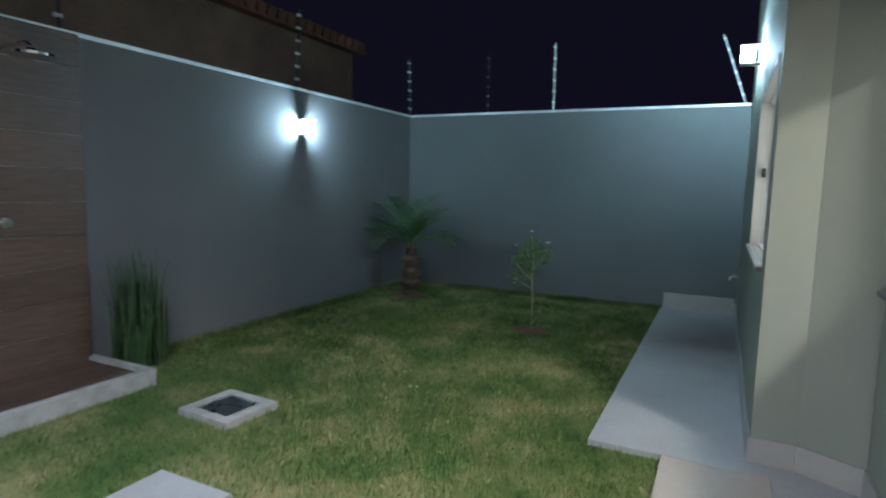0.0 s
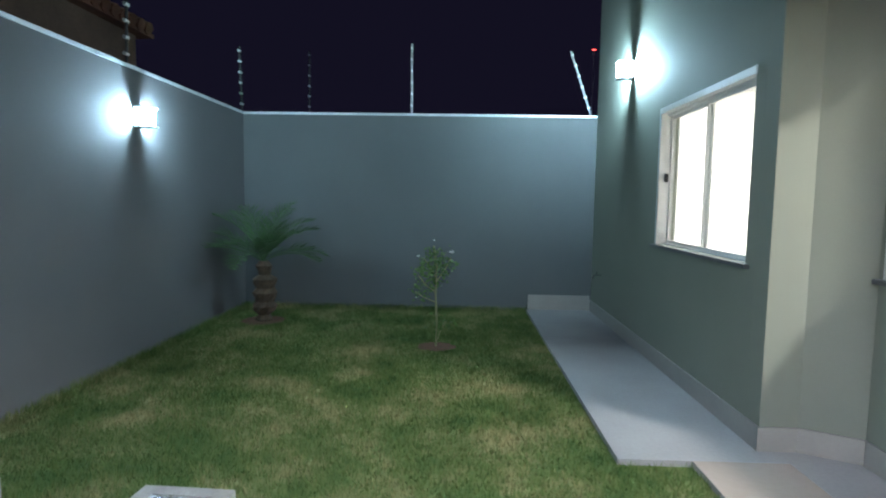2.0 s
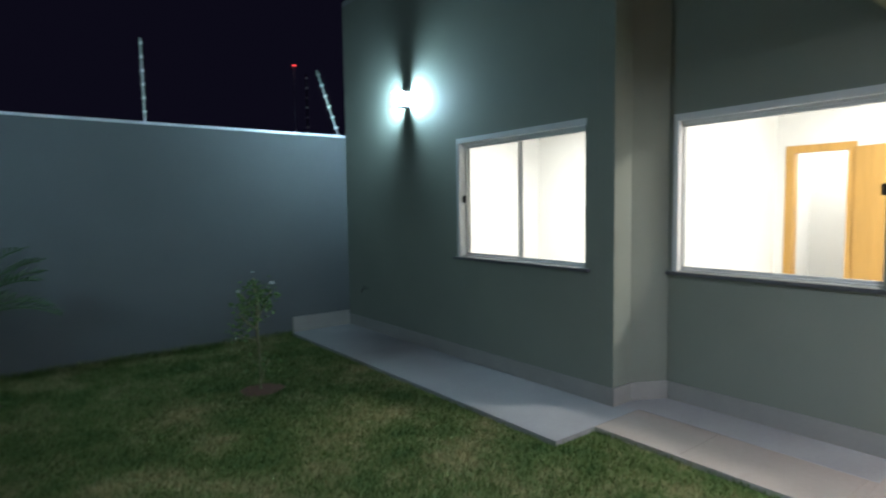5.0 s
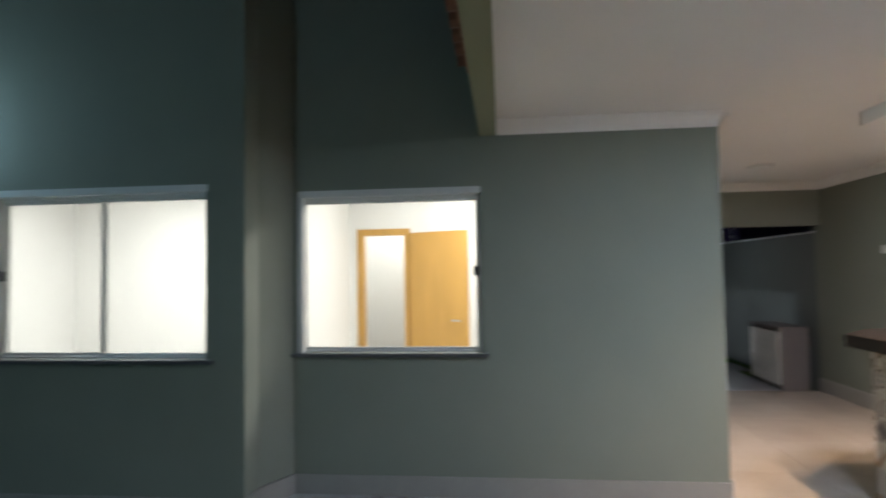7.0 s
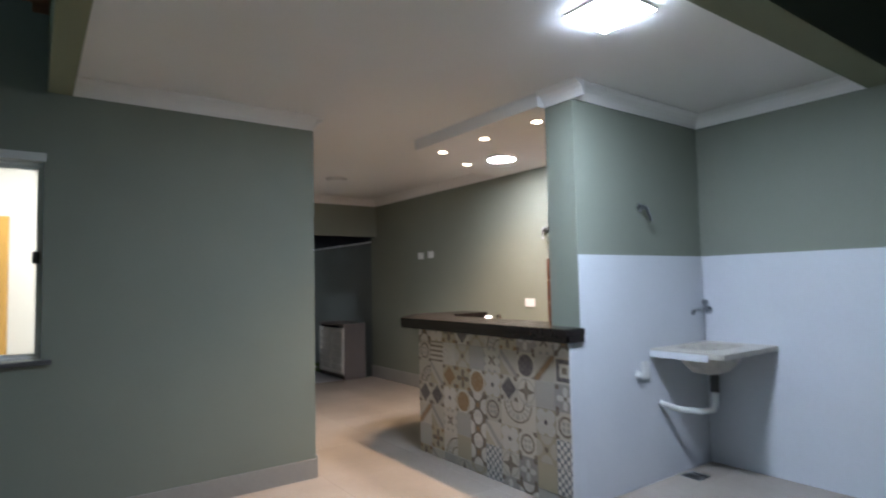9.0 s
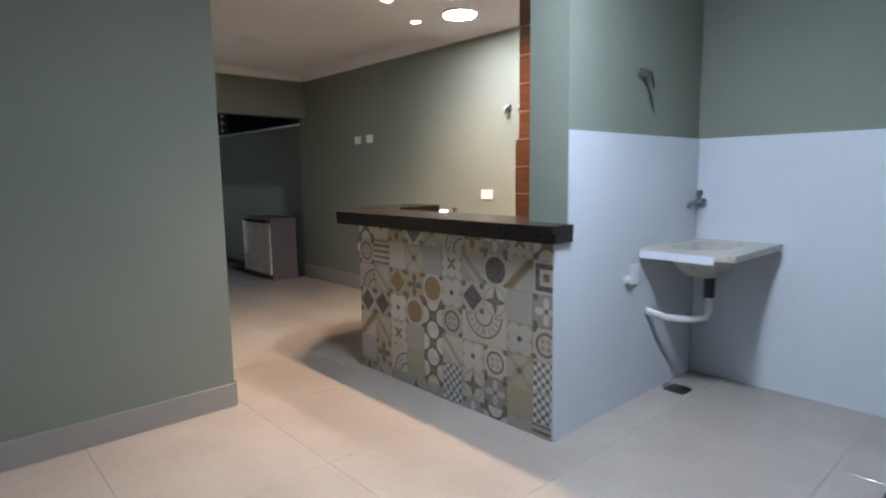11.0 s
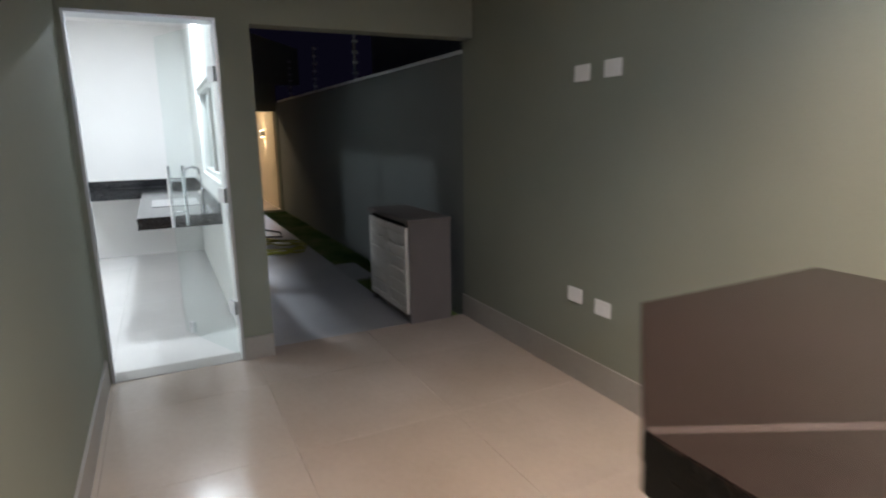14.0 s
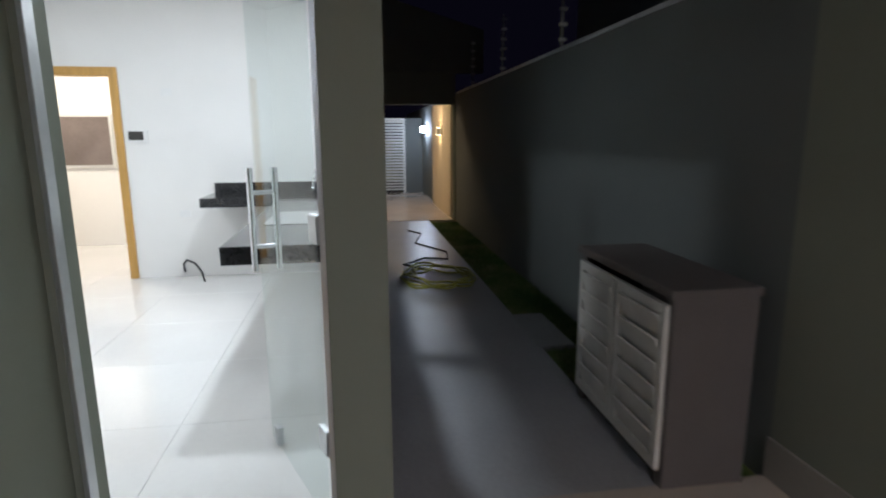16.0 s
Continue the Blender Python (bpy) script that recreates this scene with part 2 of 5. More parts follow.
def soften(bm, w, seg=2):
    bmesh.ops.remove_doubles(bm, verts=bm.verts, dist=1e-5)
    bmesh.ops.bevel(bm, geom=[e for e in bm.edges if e.calc_face_angle(0) > 0.5], offset=w, segments=seg, affect="EDGES", clamp_overlap=True)


def finish(name, bm, material, smooth=False):
    bmesh.ops.recalc_face_normals(bm, faces=bm.faces)
    me = bpy.data.meshes.new(name)
    bm.to_mesh(me)
    bm.free()
    me.materials.append(material)
    if smooth:
        for f in me.polygons:
            f.use_smooth = True
    return me


def thing(name, at, label, category, group="", kind=""):
    ob = new(name)
    ob.location = at
    ob.empty_display_size = 0.1
    return tagged(ob, label, category, group, kind)


def part(name, bm, material, parent, label="", smooth=False):
    bmesh.ops.translate(bm, vec=-where(parent), verts=bm.verts)
    ob = new(name, finish(name, bm, material, smooth))
    ob.parent = parent
    return tagged(ob, label)


def solid(name, bm, material, label="", category="", kind="", smooth=False, group=""):
    ob = new(name, finish(name, bm, material, smooth))
    return tagged(ob, label, category, group, kind)


def boxes(*rows, bevel=0.0):
    bm = bmesh.new()
    for r in rows:
        box(bm, *r)
    if bevel:
        soften(bm, bevel)
    return bm


def structure(name, material, *rows, label="", category=""):
    return solid(name, boxes(*rows), material, label, category, "structure")


def lamp_spot(at, watts, col, angle, blend, size, down=(0, 0, -1)):
    li = bpy.data.lights.new("downlight_beam", "SPOT")
    li.energy, li.color, li.spot_size, li.spot_blend, li.shadow_soft_size = watts, col, radians(angle), blend, size
    ob = new("downlight_beam", li)
    ob.matrix_world = look(at, Vector(at) + Vector(down))
    return ob


def lamp_area(at, watts, col, sx, sy):
    li = bpy.data.lights.new("ceiling_light_beam", "AREA")
    li.shape, li.size, li.size_y, li.energy, li.color = "RECTANGLE", sx, sy, watts, col
    ob = new("ceiling_light_beam", li)
    ob.location = at
    return ob


# ---- plan ----
XL, YB, XB, YS, XE = -4.38, 4.04, 0.475, -5.57, 3.95   # yard wall, back wall, window wall, south wall, east wall
WTOP = 2.385
CEILZ, CROWNZ = 2.595, 2.50
YN = -3.11          # wall of the covered passage, facing south
HTOP = 4.0          # top of the house walls

# ground and lawn
bm = bmesh.new()
bmesh.ops.create_grid(bm, x_segments=40, y_segments=40, size=300)
for v in bm.verts:
    v.co.z = -0.035
solid("ground", bm, LAWN, "grass and earth reaching to the horizon", "ground", "structure")

# yard walls
structure("wall_west", PAINT_WEST, (XL - 0.15, XL, YS - 0.17, YB + 0.15, -0.3, WTOP), label="grey rendered boundary wall of the yard", category="wall")
structure("wall_north", PAINT_OUT, (XL, 0.0, YB, YB + 0.15, -0.3, WTOP), (0.0, 0.35, YB + 0.001, YB + 0.15, -0.3, WTOP), label="grey rendered back wall of the yard", category="wall")
structure("trim_coping_west", COPING, (XL - 0.17, XL + 0.012, YS - 0.17, YB - 0.014, WTOP, WTOP + 0.028), label="pale metal coping on the yard wall", category="trim")
structure("trim_coping_north", COPING, (XL - 0.17, -0.004, YB - 0.012, YB + 0.17, WTOP, WTOP + 0.028), label="pale metal coping on the back wall", category="trim")
structure("wall_south_yard", PAINT_OUT, (XL, -2.505, YS - 0.17, YS - 0.02, -0.3, WTOP), label="grey rendered boundary wall beside the porch", category="wall")
structure("trim_coping_yard", COPING, (XL, -2.505, YS - 0.19, YS - 0.008, WTOP, WTOP + 0.028), label="pale metal coping on the boundary wall", category="trim")


def wall_x(name, x0, x1, y0, y1, z0, z1, hole, material, label):
    """A wall along y with one opening (ya, yb, za, zb)."""
    ya, yb, za, zb = hole
    return structure(name, material, (x0, x1, y0, ya, z0, z1), (x0, x1, yb, y1, z0, z1), (x0, x1, ya, yb, z0, za), (x0, x1, ya, yb, zb, z1), label=label, category="wall")


W1 = (0.26, 1.79, 1.01, 2.12)
W2 = (-1.49, -0.19, 0.985, 2.125)
wall_x("wall_house_a", 0.0, 0.15, 0.15, YB - 0.002, -0.3, HTOP, W1, PAINT, "sage painted house wall with a window")
bm = bmesh.new()
prism(bm, [(0.0, 0.0), (0.21, 0.0), (XB, -0.145), (XB + 0.15, -0.145), (XB + 0.15, 0.149), (0.0, 0.149)], -0.3, HTOP)
solid("wall_jog", bm, PAINT, "narrow sage painted return of the house wall", "wall", "structure")
wall_x("wall_house_b", XB, XB + 0.15, YN, -0.146, -0.3, HTOP, W2, PAINT, "sage painted house wall beside the porch")
structure("wall_passage", PAINT, (XB + 0.151, XE + 0.0, YN, YN + 0.15, -0.3, HTOP), label="sage painted wall of the covered passage", category="wall")
# east wall with the kitchen door and the way to the side corridor
KD0, KD1, KDH = -3.885, -3.135, 2.08
OP0, OP1, OPH = YS, -4.07, 2.06
structure("wall_east", PAINT, (XE, XE + 0.15, OP1, KD0, -0.3, CEILZ + 0.1), (XE, XE + 0.15, KD1, YN + 0.15, -0.3, CEILZ + 0.1),
          (XE, XE + 0.15, KD0, KD1, KDH, CEILZ + 0.1), (XE, XE + 0.15, OP0, OP1, OPH, CEILZ + 0.1), (XE, XE + 0.15, KD0, KD1, -0.3, -0.01),
          (XE, XE + 0.15, OP0, OP1, -0.3, -0.012), label="sage painted wall with a glass door and an open passage", category="wall")
structure("wall_south", PAINT, (-2.42, XE + 0.15, YS - 0.15, YS, -0.3, CEILZ + 0.1), label="sage painted porch wall on the boundary", category="wall")
structure("wall_partition", PAINT, (-1.075, -0.84, YS, -4.17, -0.1, CEILZ), label="sage painted partition beside the laundry corner", category="wall")
structure("wall_south_corridor", PAINT_SIDE, (XE + 0.15, 20.0, YS - 0.15, YS, -0.3, 1.975), label="dark grey boundary wall along the side corridor", category="wall")
structure("wall_neighbour_south", PAINT_OUT, (3.0, 9.4, YS - 1.35, YS - 1.2, -0.3, 3.25), label="neighbour's grey wall behind the corridor wall", category="wall")
structure("trim_coping_south", COPING, (XE + 0.15, 11.2, YS - 0.17, YS + 0.012, 1.975, 2.0), label="pale metal coping on the corridor wall", category="trim")
# porch roof: beams and ceiling
structure("beam_north", PAINT_BEAM, (-2.38, XB, -1.62, -1.50, CROWNZ, 2.95), label="olive painted beam on the porch edge", category="beam")
structure("beam_west", PAINT_BEAM, (-2.38, -2.19, YS - 0.15, -1.62, CROWNZ, 2.95), label="olive painted beam on the porch edge", category="beam")
solid("ceiling", boxes((-2.19, XB, YS, -1.62, CEILZ, 2.9), (XB, XE, YS, YN, CEILZ, 2.9)), CEIL, "smooth off-white plaster ceiling of the porch", "ceiling", "structure")
LOW = [(-0.84, -4.10), (0.62, -4.10), (1.12, -4.55), (1.18, YS), (-0.84, YS)]
bm = bmesh.new()
prism(bm, LOW, CROWNZ, CEILZ)
solid("ceiling_lowered", bm, CEIL, "lowered plaster ceiling panel over the bar", "ceiling", "structure")


def crown(name, a, b, nrm):
    """Plaster cove from a to b under the ceiling; nrm points into the room."""
    a, b, n = Vector((*a, 0)), Vector((*b, 0)), Vector((*nrm, 0))
    prof = [(0.0, CROWNZ), (0.008, CROWNZ), (0.014, CROWNZ + 0.022), (0.028, CROWNZ + 0.047), (0.050, CROWNZ + 0.069), (0.078, CROWNZ + 0.083), (0.085, CROWNZ + 0.088), (0.085, CEILZ - 0.001), (0.0, CEILZ - 0.001)]
    bm = bmesh.new()
    ra = [bm.verts.new(a + n * (d + 0.001) + Vector((0, 0, z))) for d, z in prof]
    rb = [bm.verts.new(b + n * (d + 0.001) + Vector((0, 0, z))) for d, z in prof]
    for i in range(len(prof)):
        j = (i + 1) % len(prof)
        bm.faces.new((ra[i], ra[j], rb[j], rb[i]))
    bm.faces.new(ra[::-1])
    bm.faces.new(rb)
    solid(name, bm, CEIL, "white plaster cove moulding under the ceiling", "moulding", "structure")


crown("trim_crown_b", (XB, -1.62), (XB, YN), (-1, 0))
crown("trim_crown_n", (XB, YN), (XE, YN), (0, -1))
crown("trim_crown_e", (XE, YN - 0.002), (XE, YS + 0.002), (-1, 0))
crown("trim_crown_s1", (1.19, YS), (XE, YS), (0, 1))
crown("trim_crown_s2", (-2.19, YS), (-1.075, YS), (0, 1))
crown("trim_crown_p1", (-1.075, YS + 0.002), (-1.075, -4.17), (-1, 0))
crown("trim_crown_p2", (-1.175, -4.17), (-0.84, -4.17), (0, 1))

# clay tile roof over the porch, seen as a dark edge above the beam
roof = thing("porch_roof", (-1, -3.5, 2.95), "dark clay tile roof edge over the porch beam", "roof", kind="structure")
part("deck", boxes((-2.5, XB, YS - 0.2, -1.42, 2.952, 3.0)), ROOFTILE, roof)
for i in range(14):
    bm = bmesh.new()
    r = bmesh.ops.create_cone(bm, cap_ends=True, segments=10, radius1=0.10, radius2=0.08, depth=0.5)
    bmesh.ops.transform(bm, matrix=Matrix.Translation((-2.4 + i * 0.208, -1.62, 3.04)) @ Matrix.Rotation(radians(90), 4, "X"), verts=bm.verts)
    part("roof_tile", bm, ROOFTILE, roof)

# bodies of the house that close the view: bedrooms
structure("wall_bed_north", WHITE, (0.152, 3.4, YB - 0.15, YB - 0.003, 0, 2.7), label="white bedroom wall", category="wall")
structure("wall_bed_mid", WHITE, (0.64, 3.4, 0.10, 0.22, 0, 2.7), (0.152, 0.64, 0.152, 0.22, 0, 2.7), label="white wall between the bedrooms", category="wall")
structure("wall_bed_south", WHITE, (0.628, 3.4, YN + 0.152, YN + 0.20, 0, 2.7), label="white bedroom wall", category="wall")
DR0, DR1 = -0.57, -0.04
BX = 2.90      # wall with the bedroom door
structure("wall_bed_east", WHITE, (BX, BX + 0.1, YN + 0.2, DR0, 0, 2.7), (BX, BX + 0.1, DR1, 0.10, 0, 2.7), (BX, BX + 0.1, DR0, DR1, 2.01, 2.7), (3.4, 3.5, 0.22, YB - 0.15, 0, 2.7), label="white bedroom walls, one with a doorway", category="wall")
structure("wall_bed_inner_a", WHITE, (0.152, 0.165, 0.22, W1[0], 0, 2.7), (0.152, 0.165, W1[1], YB - 0.15, 0, 2.7), (0.152, 0.165, W1[0], W1[1], 0, W1[2]), (0.152, 0.165, W1[0], W1[1], W1[3], 2.7), label="white inner face of the bedroom wall", category="wall")
structure("wall_bed_inner_b", WHITE, (0.627, 0.64, YN + 0.2, W2[0], 0, 2.7), (0.627, 0.64, W2[1], 0.10, 0, 2.7), (0.627, 0.64, W2[0], W2[1], 0, W2[2]), (0.627, 0.64, W2[0], W2[1], W2[3], 2.7), label="white inner face of the bedroom wall", category="wall")
structure("floor_bedrooms", KPORC, (0.152, 3.5, 0.152, YB - 0.15, -0.1, 0.0), (0.627, BX + 1.0, YN + 0.2, 0.15, -0.1, 0.0), label="pale tiled bedroom floor", category="floor")
solid("ceiling_bedrooms", boxes((0.152, 3.5, 0.152, YB - 0.003, 2.7, 2.8), (0.627, BX + 1.0, YN + 0.152, 0.15, 2.7, 2.8)), CEIL, "white bedroom ceiling", "ceiling", "structure")
structure("wall_hall", WHITE, (BX + 0.9, BX + 1.0, -1.0, 0.10, 0, 2.7), (BX + 0.1, BX + 0.9, -1.1, -1.0, 0, 2.7), (3.4, BX + 1.0, 0.10, 0.22, 0, 2.7), label="white hall walls behind the bedroom door", category="wall")


# kitchen shell
KX0, KX1, KY0, KY1, KZ = XE + 0.15, 8.0, -3.92, -0.86, 2.67
KW = (5.0, 6.7, 1.05, 1.87)     # kitchen window to the corridor
structure("wall_kitchen_south", WHITE, (KX0, KW[0], KY0 - 0.145, KY0, -0.3, 2.9), (KW[1], 11.3, KY0 - 0.145, KY0, -0.3, 2.9), (KW[0], KW[1], KY0 - 0.145, KY0, -0.3, KW[2]), (KW[0], KW[1], KY0 - 0.145, KY0, KW[3], 2.9), label="white kitchen wall with a window to the corridor", category="wall")
FD0, FD1 = -1.83, -1.10
structure("wall_kitchen_far", WHITE, (KX1, KX1 + 0.12, KY0, FD0, 0, 2.9), (KX1, KX1 + 0.12, FD1, KY1, 0, 2.9), (KX1, KX1 + 0.12, FD0, FD1, 1.92, 2.9), label="white kitchen wall with a doorway", category="wall")
structure("wall_kitchen_north", WHITE, (4.1, KX1 + 0.12, KY1, KY1 + 0.008, 0, 2.9), label="white kitchen wall", category="wall")
structure("wall_kitchen_west", WHITE, (KX0 + 0.001, KX0 + 0.012, KD1 + 0.03, KY1, 0, 2.7), (KX0 + 0.001, KX0 + 0.012, KY0, KD0 - 0.03, 0, 2.7), label="white kitchen wall beside the glass door", category="wall")
solid("ceiling_kitchen", boxes((XE + 0.15, KX1 + 0.12, KY0, KY1, KZ, KZ + 0.1), (KX1 + 0.12, KX1 + 2.0, -2.7, 0.3, KZ, KZ + 0.1)), CEIL, "white kitchen ceiling", "ceiling", "structure")
structure("wall_washroom", WHITE, (KX1 + 1.9, KX1 + 2.0, -2.7, 0.3, 0, 2.7), (KX1 + 0.12, KX1 + 1.9, -2.7, -2.6, 0, 2.7), (KX1 + 0.12, KX1 + 1.9, 0.2, 0.3, 0, 2.7), (KX1, KX1 + 0.12, KY1 + 0.01, 0.2, 0, 2.7), label="white wall of the room beyond the kitchen", category="wall")
structure("roof_house", CONCRETE, (0.0, XB + 0.15, 0.0, YB, HTOP, HTOP + 0.06), (XB + 0.15, 3.5, YN, YB, 3.2, 3.3), (3.5, 10.2, KY0 - 0.1, KY1 + 1.2, 2.92, 3.0), label="flat roof slab closing the house", category="roof")

# path along the house and porch floor slab
structure("pavement_path", CONCRETE, (-0.81, 0.0, -0.155, YB, -0.25, 0.0), (0.0, XB, -0.155, 0.0, -0.25, 0.0), (0.09, XB, -1.60, -0.155, -0.25, 0.0), label="grey concrete path along the house wall", category="path")
structure("floor_porch_base", GROUT, (-2.30, XE + 0.15, YS, -1.60, -0.25, -0.004), (-0.42, 0.088, -1.60, -0.157, -0.25, -0.004), (XB, XE, YN, -3.10, -0.2, -0.005), label="grout bed under the porch tiles", category="floor")
structure("trim_floor_edge", BLACK_STONE, (-2.335, -2.30, YS, -1.57, -0.25, 0.001), label="dark stone edge of the porch floor", category="trim")
structure("floor_kitchen_base", GROUT, (XE + 0.15, KX1 + 0.12, KY0, KY1, -0.2, -0.004), (KX1 + 0.12, KX1 + 2.0, -2.7, 0.3, -0.2, -0.004), label="bed under the kitchen tiles", category="floor")
structure("pavement_corridor", CONCRETE_D, (XE + 0.15, 11.3, -5.13, KY0 - 0.145, -0.25, -0.002), label="smooth dark concrete strip of the side corridor", category="path")
structure("baseboard_yard", SKIRT, (-0.016, -0.001, -0.015, YB - 0.02, 0.0, 0.135), (-0.016, 0.20, -0.016, -0.001, 0.0, 0.135), (XB - 0.016, XB - 0.001, YN, -0.165, 0.0, 0.135), (-0.79, -0.018, YB - 0.02, YB - 0.001, 0.0, 0.185), label="tile skirting along the house wall", category="skirting")
bm = bmesh.new()
prism(bm, [(0.206, -0.001), (XB - 0.001, -0.147), (XB - 0.001, -0.166), (0.201, -0.016)][::-1], 0.0, 0.135)
solid("baseboard_jog", bm, SKIRT, "tile skirting round the house corner", "skirting", "structure")
structure("baseboard_porch", SKIRT, (XB - 0.001, XE, YN - 0.015, YN - 0.001, 0, 0.15), (XE - 0.015, XE - 0.001, OP1 + 0.001, KD0, 0, 0.15), (-0.10, XE + 0.15, YS + 0.001, YS + 0.015, 0, 0.165), label="tan tile skirting of the porch", category="skirting")
structure("wall_tile_laundry", WTILE, (-2.415, -1.087, YS + 0.001, YS + 0.011, 0.0, 1.522), (-1.086, -1.076, YS + 0.012, -4.17, 0.0, 1.522), label="white glazed wall tiling of the laundry corner", category="wall tiling")


# ---- windows ----
def window(name, x, hole, lock_y, split, label):
    ya, yb, za, zb = hole
    w = thing(name, (x, (ya + yb) / 2, za), label, "window", kind="structure")
    d0, d1 = x + 0.05, x + 0.12
    f = 0.014
    part("window_frame", boxes((d0, d1, ya, ya + f, za, zb), (d0, d1, yb - f, yb, za, zb), (d0, d1, ya + f, yb - f, za, za + f), (d0, d1, ya + f, yb - f, zb - 0.045, zb), bevel=0.003), ALU_W, w, "white aluminium frame")
    part("window_casing", boxes((x - 0.006, d0 - 0.002, ya - 0.012, yb + 0.012, zb - 0.026, zb + 0.022), bevel=0.003), ALU_W, w, "white outer casing")
    part("window_casing", boxes((x - 0.006, d0 - 0.002, yb - 0.028, yb + 0.012, za, zb - 0.027), bevel=0.003), ALU_W, w, "white outer casing")
    part("window_sill", boxes((x - 0.035, x + 0.15, ya - 0.05, yb + 0.05, za - 0.028, za - 0.001), bevel=0.004), SILL, w, "dark granite sill")
    ym = (ya + yb) / 2 if split else None
    sashes = [(ya + f, ym + 0.010, d0 + 0.012), (ym - 0.010, yb - f, d0 + 0.038)] if split else [(ya + f, yb - f, d0 + 0.02)]
    for a, b, dx in sashes:
        s = part("sash", boxes((dx, dx + 0.02, a, a + 0.015, za + f, zb - 0.045), (dx, dx + 0.02, b - 0.015, b, za + f, zb - 0.045), (dx, dx + 0.02, a + 0.015, b - 0.015, za + f, za + f + 0.02), (dx, dx + 0.02, a + 0.015, b - 0.015, zb - 0.068, zb - 0.045), bevel=0.002), ALU_W, w)
        g = part("pane", boxes((dx + 0.008, dx + 0.012, a + 0.015, b - 0.015, za + f + 0.02, zb - 0.068)), GLASS, s)
        g.visible_shadow = False
    zm = za + 0.5 * (zb - za)
    part("lock", boxes((d0 - 0.012, d0 + 0.012, lock_y - 0.018, lock_y + 0.018, zm - 0.035, zm + 0.035), bevel=0.004), DARK_PLASTIC, w, "dark sash lock")
    return w


window("window_1", 0.0, W1, W1[1] - 0.045, True, "white aluminium sliding window of a lit bedroom")
window("window_2", XB, W2, W2[0] + 0.03, False, "white aluminium window of a lit bedroom, wooden door inside")


# ---- outdoor lanterns ----
def lantern(at, d, glowing):
    """A cube lantern on a wall; d is +1 or -1, the way it points along x."""
    x, y, z = at
    l = thing("wall_lantern", at, "lit cold white cube lantern on the yard wall", "wall lamp", "yard lanterns")
    part("back_plate", boxes(tuple(sorted((x, x + d * 0.015))) + (y - 0.055, y + 0.055, z - 0.09, z + 0.09), bevel=0.003), DARK_PLASTIC, l)
    for s in (-1, 1):
        part("cap", boxes(tuple(sorted((x + d * 0.016, x + d * 0.165))) + (y - 0.06, y + 0.06, z + s * 0.078 - 0.008, z + s * 0.078 + 0.008), bevel=0.003), ALU_W, l)
    bm = bmesh.new()
    rod(bm, (x + d * 0.105, y, z - 0.068), (x + d * 0.105, y, z + 0.068), 0.052, 20)
    part("diffuser", bm, glowing, l, "glowing glass")
    return l


lantern((XL + 0.001, 1.65, 2.00), 1, GLOW_COLD_B)
lantern((-0.001, 2.63, 2.64), -1, GLOW_COLD)


# ---- electric fence posts ----
def fence_post(at, top, group="electric fence posts", n=6, material=FENCEPOST):
    p = thing("fence_post", at, "thin metal electric fence post with white insulators", "fence post", group)
    a, b = Vector(at), Vector(top)
    bm = bmesh.new()
    rod(bm, a, b, 0.013, 8)
    part("rod", bm, material, p)
    for i in range(n):
        c = a.lerp(b, (i + 0.8) / (n + 0.2))
        bm = bmesh.new()
        rod(bm, c + Vector((0.0, -0.035, 0)), c + Vector((0.0, 0.02, 0)), 0.016, 8)
        part("insulator", bm, PLASTIC, p)
    return p


TZ = WTOP + 0.028
fence_post((-2.285, YB + 0.07, TZ), (-2.29, YB + 0.07, 3.27))
fence_post((-0.06, YB + 0.07, TZ), (-0.34, YB + 0.07, 3.20))
fence_post((-4.42, YB + 0.07, TZ), (-4.45, YB + 0.07, 3.22), material=FENCE_DIM)
fence_post((XL - 0.08, 1.68, TZ), (XL - 0.08, 1.72, 3.25), material=FENCE_DIM)
fence_post((XL - 0.08, -0.80, TZ), (XL - 0.08, -0.80, 3.25), material=FENCE_DIM)
fence_post((6.85, YS - 0.08, 2.0), (6.85, YS - 0.08, 2.72))
fence_post((8.75, YS - 0.08, 2.0), (8.70, YS - 0.08, 2.64))
fence_post((10.4, YS - 0.08, 2.0), (10.4, YS - 0.08, 2.64))
fence_post((-4.25, 6.7, 2.6), (-4.25, 6.7, 3.83), "neighbour's fence posts", 7, FENCE_DIM)
fence_post((0.75, 6.8, 2.6), (0.75, 6.8, 3.80), "neighbour's fence posts", 7, FENCE_DIM)
structure("wall_neighbour_back", PAINT_OUT, (-9.0, 4.0, 6.75, 6.95, -0.3, 2.6), label="neighbour's dark boundary wall", category="wall")
led = solid("fence_led", boxes((0.53, 0.585, 6.85, 6.87, 3.93, 3.937)), GLOW_RED, "tiny red indicator light on the neighbour's fence", "indicator light")
structure("led_mast", FENCEPOST, (0.555, 0.565, 6.865, 6.875, 2.6, 3.93), label="thin dark mast behind the back wall", category="mast")

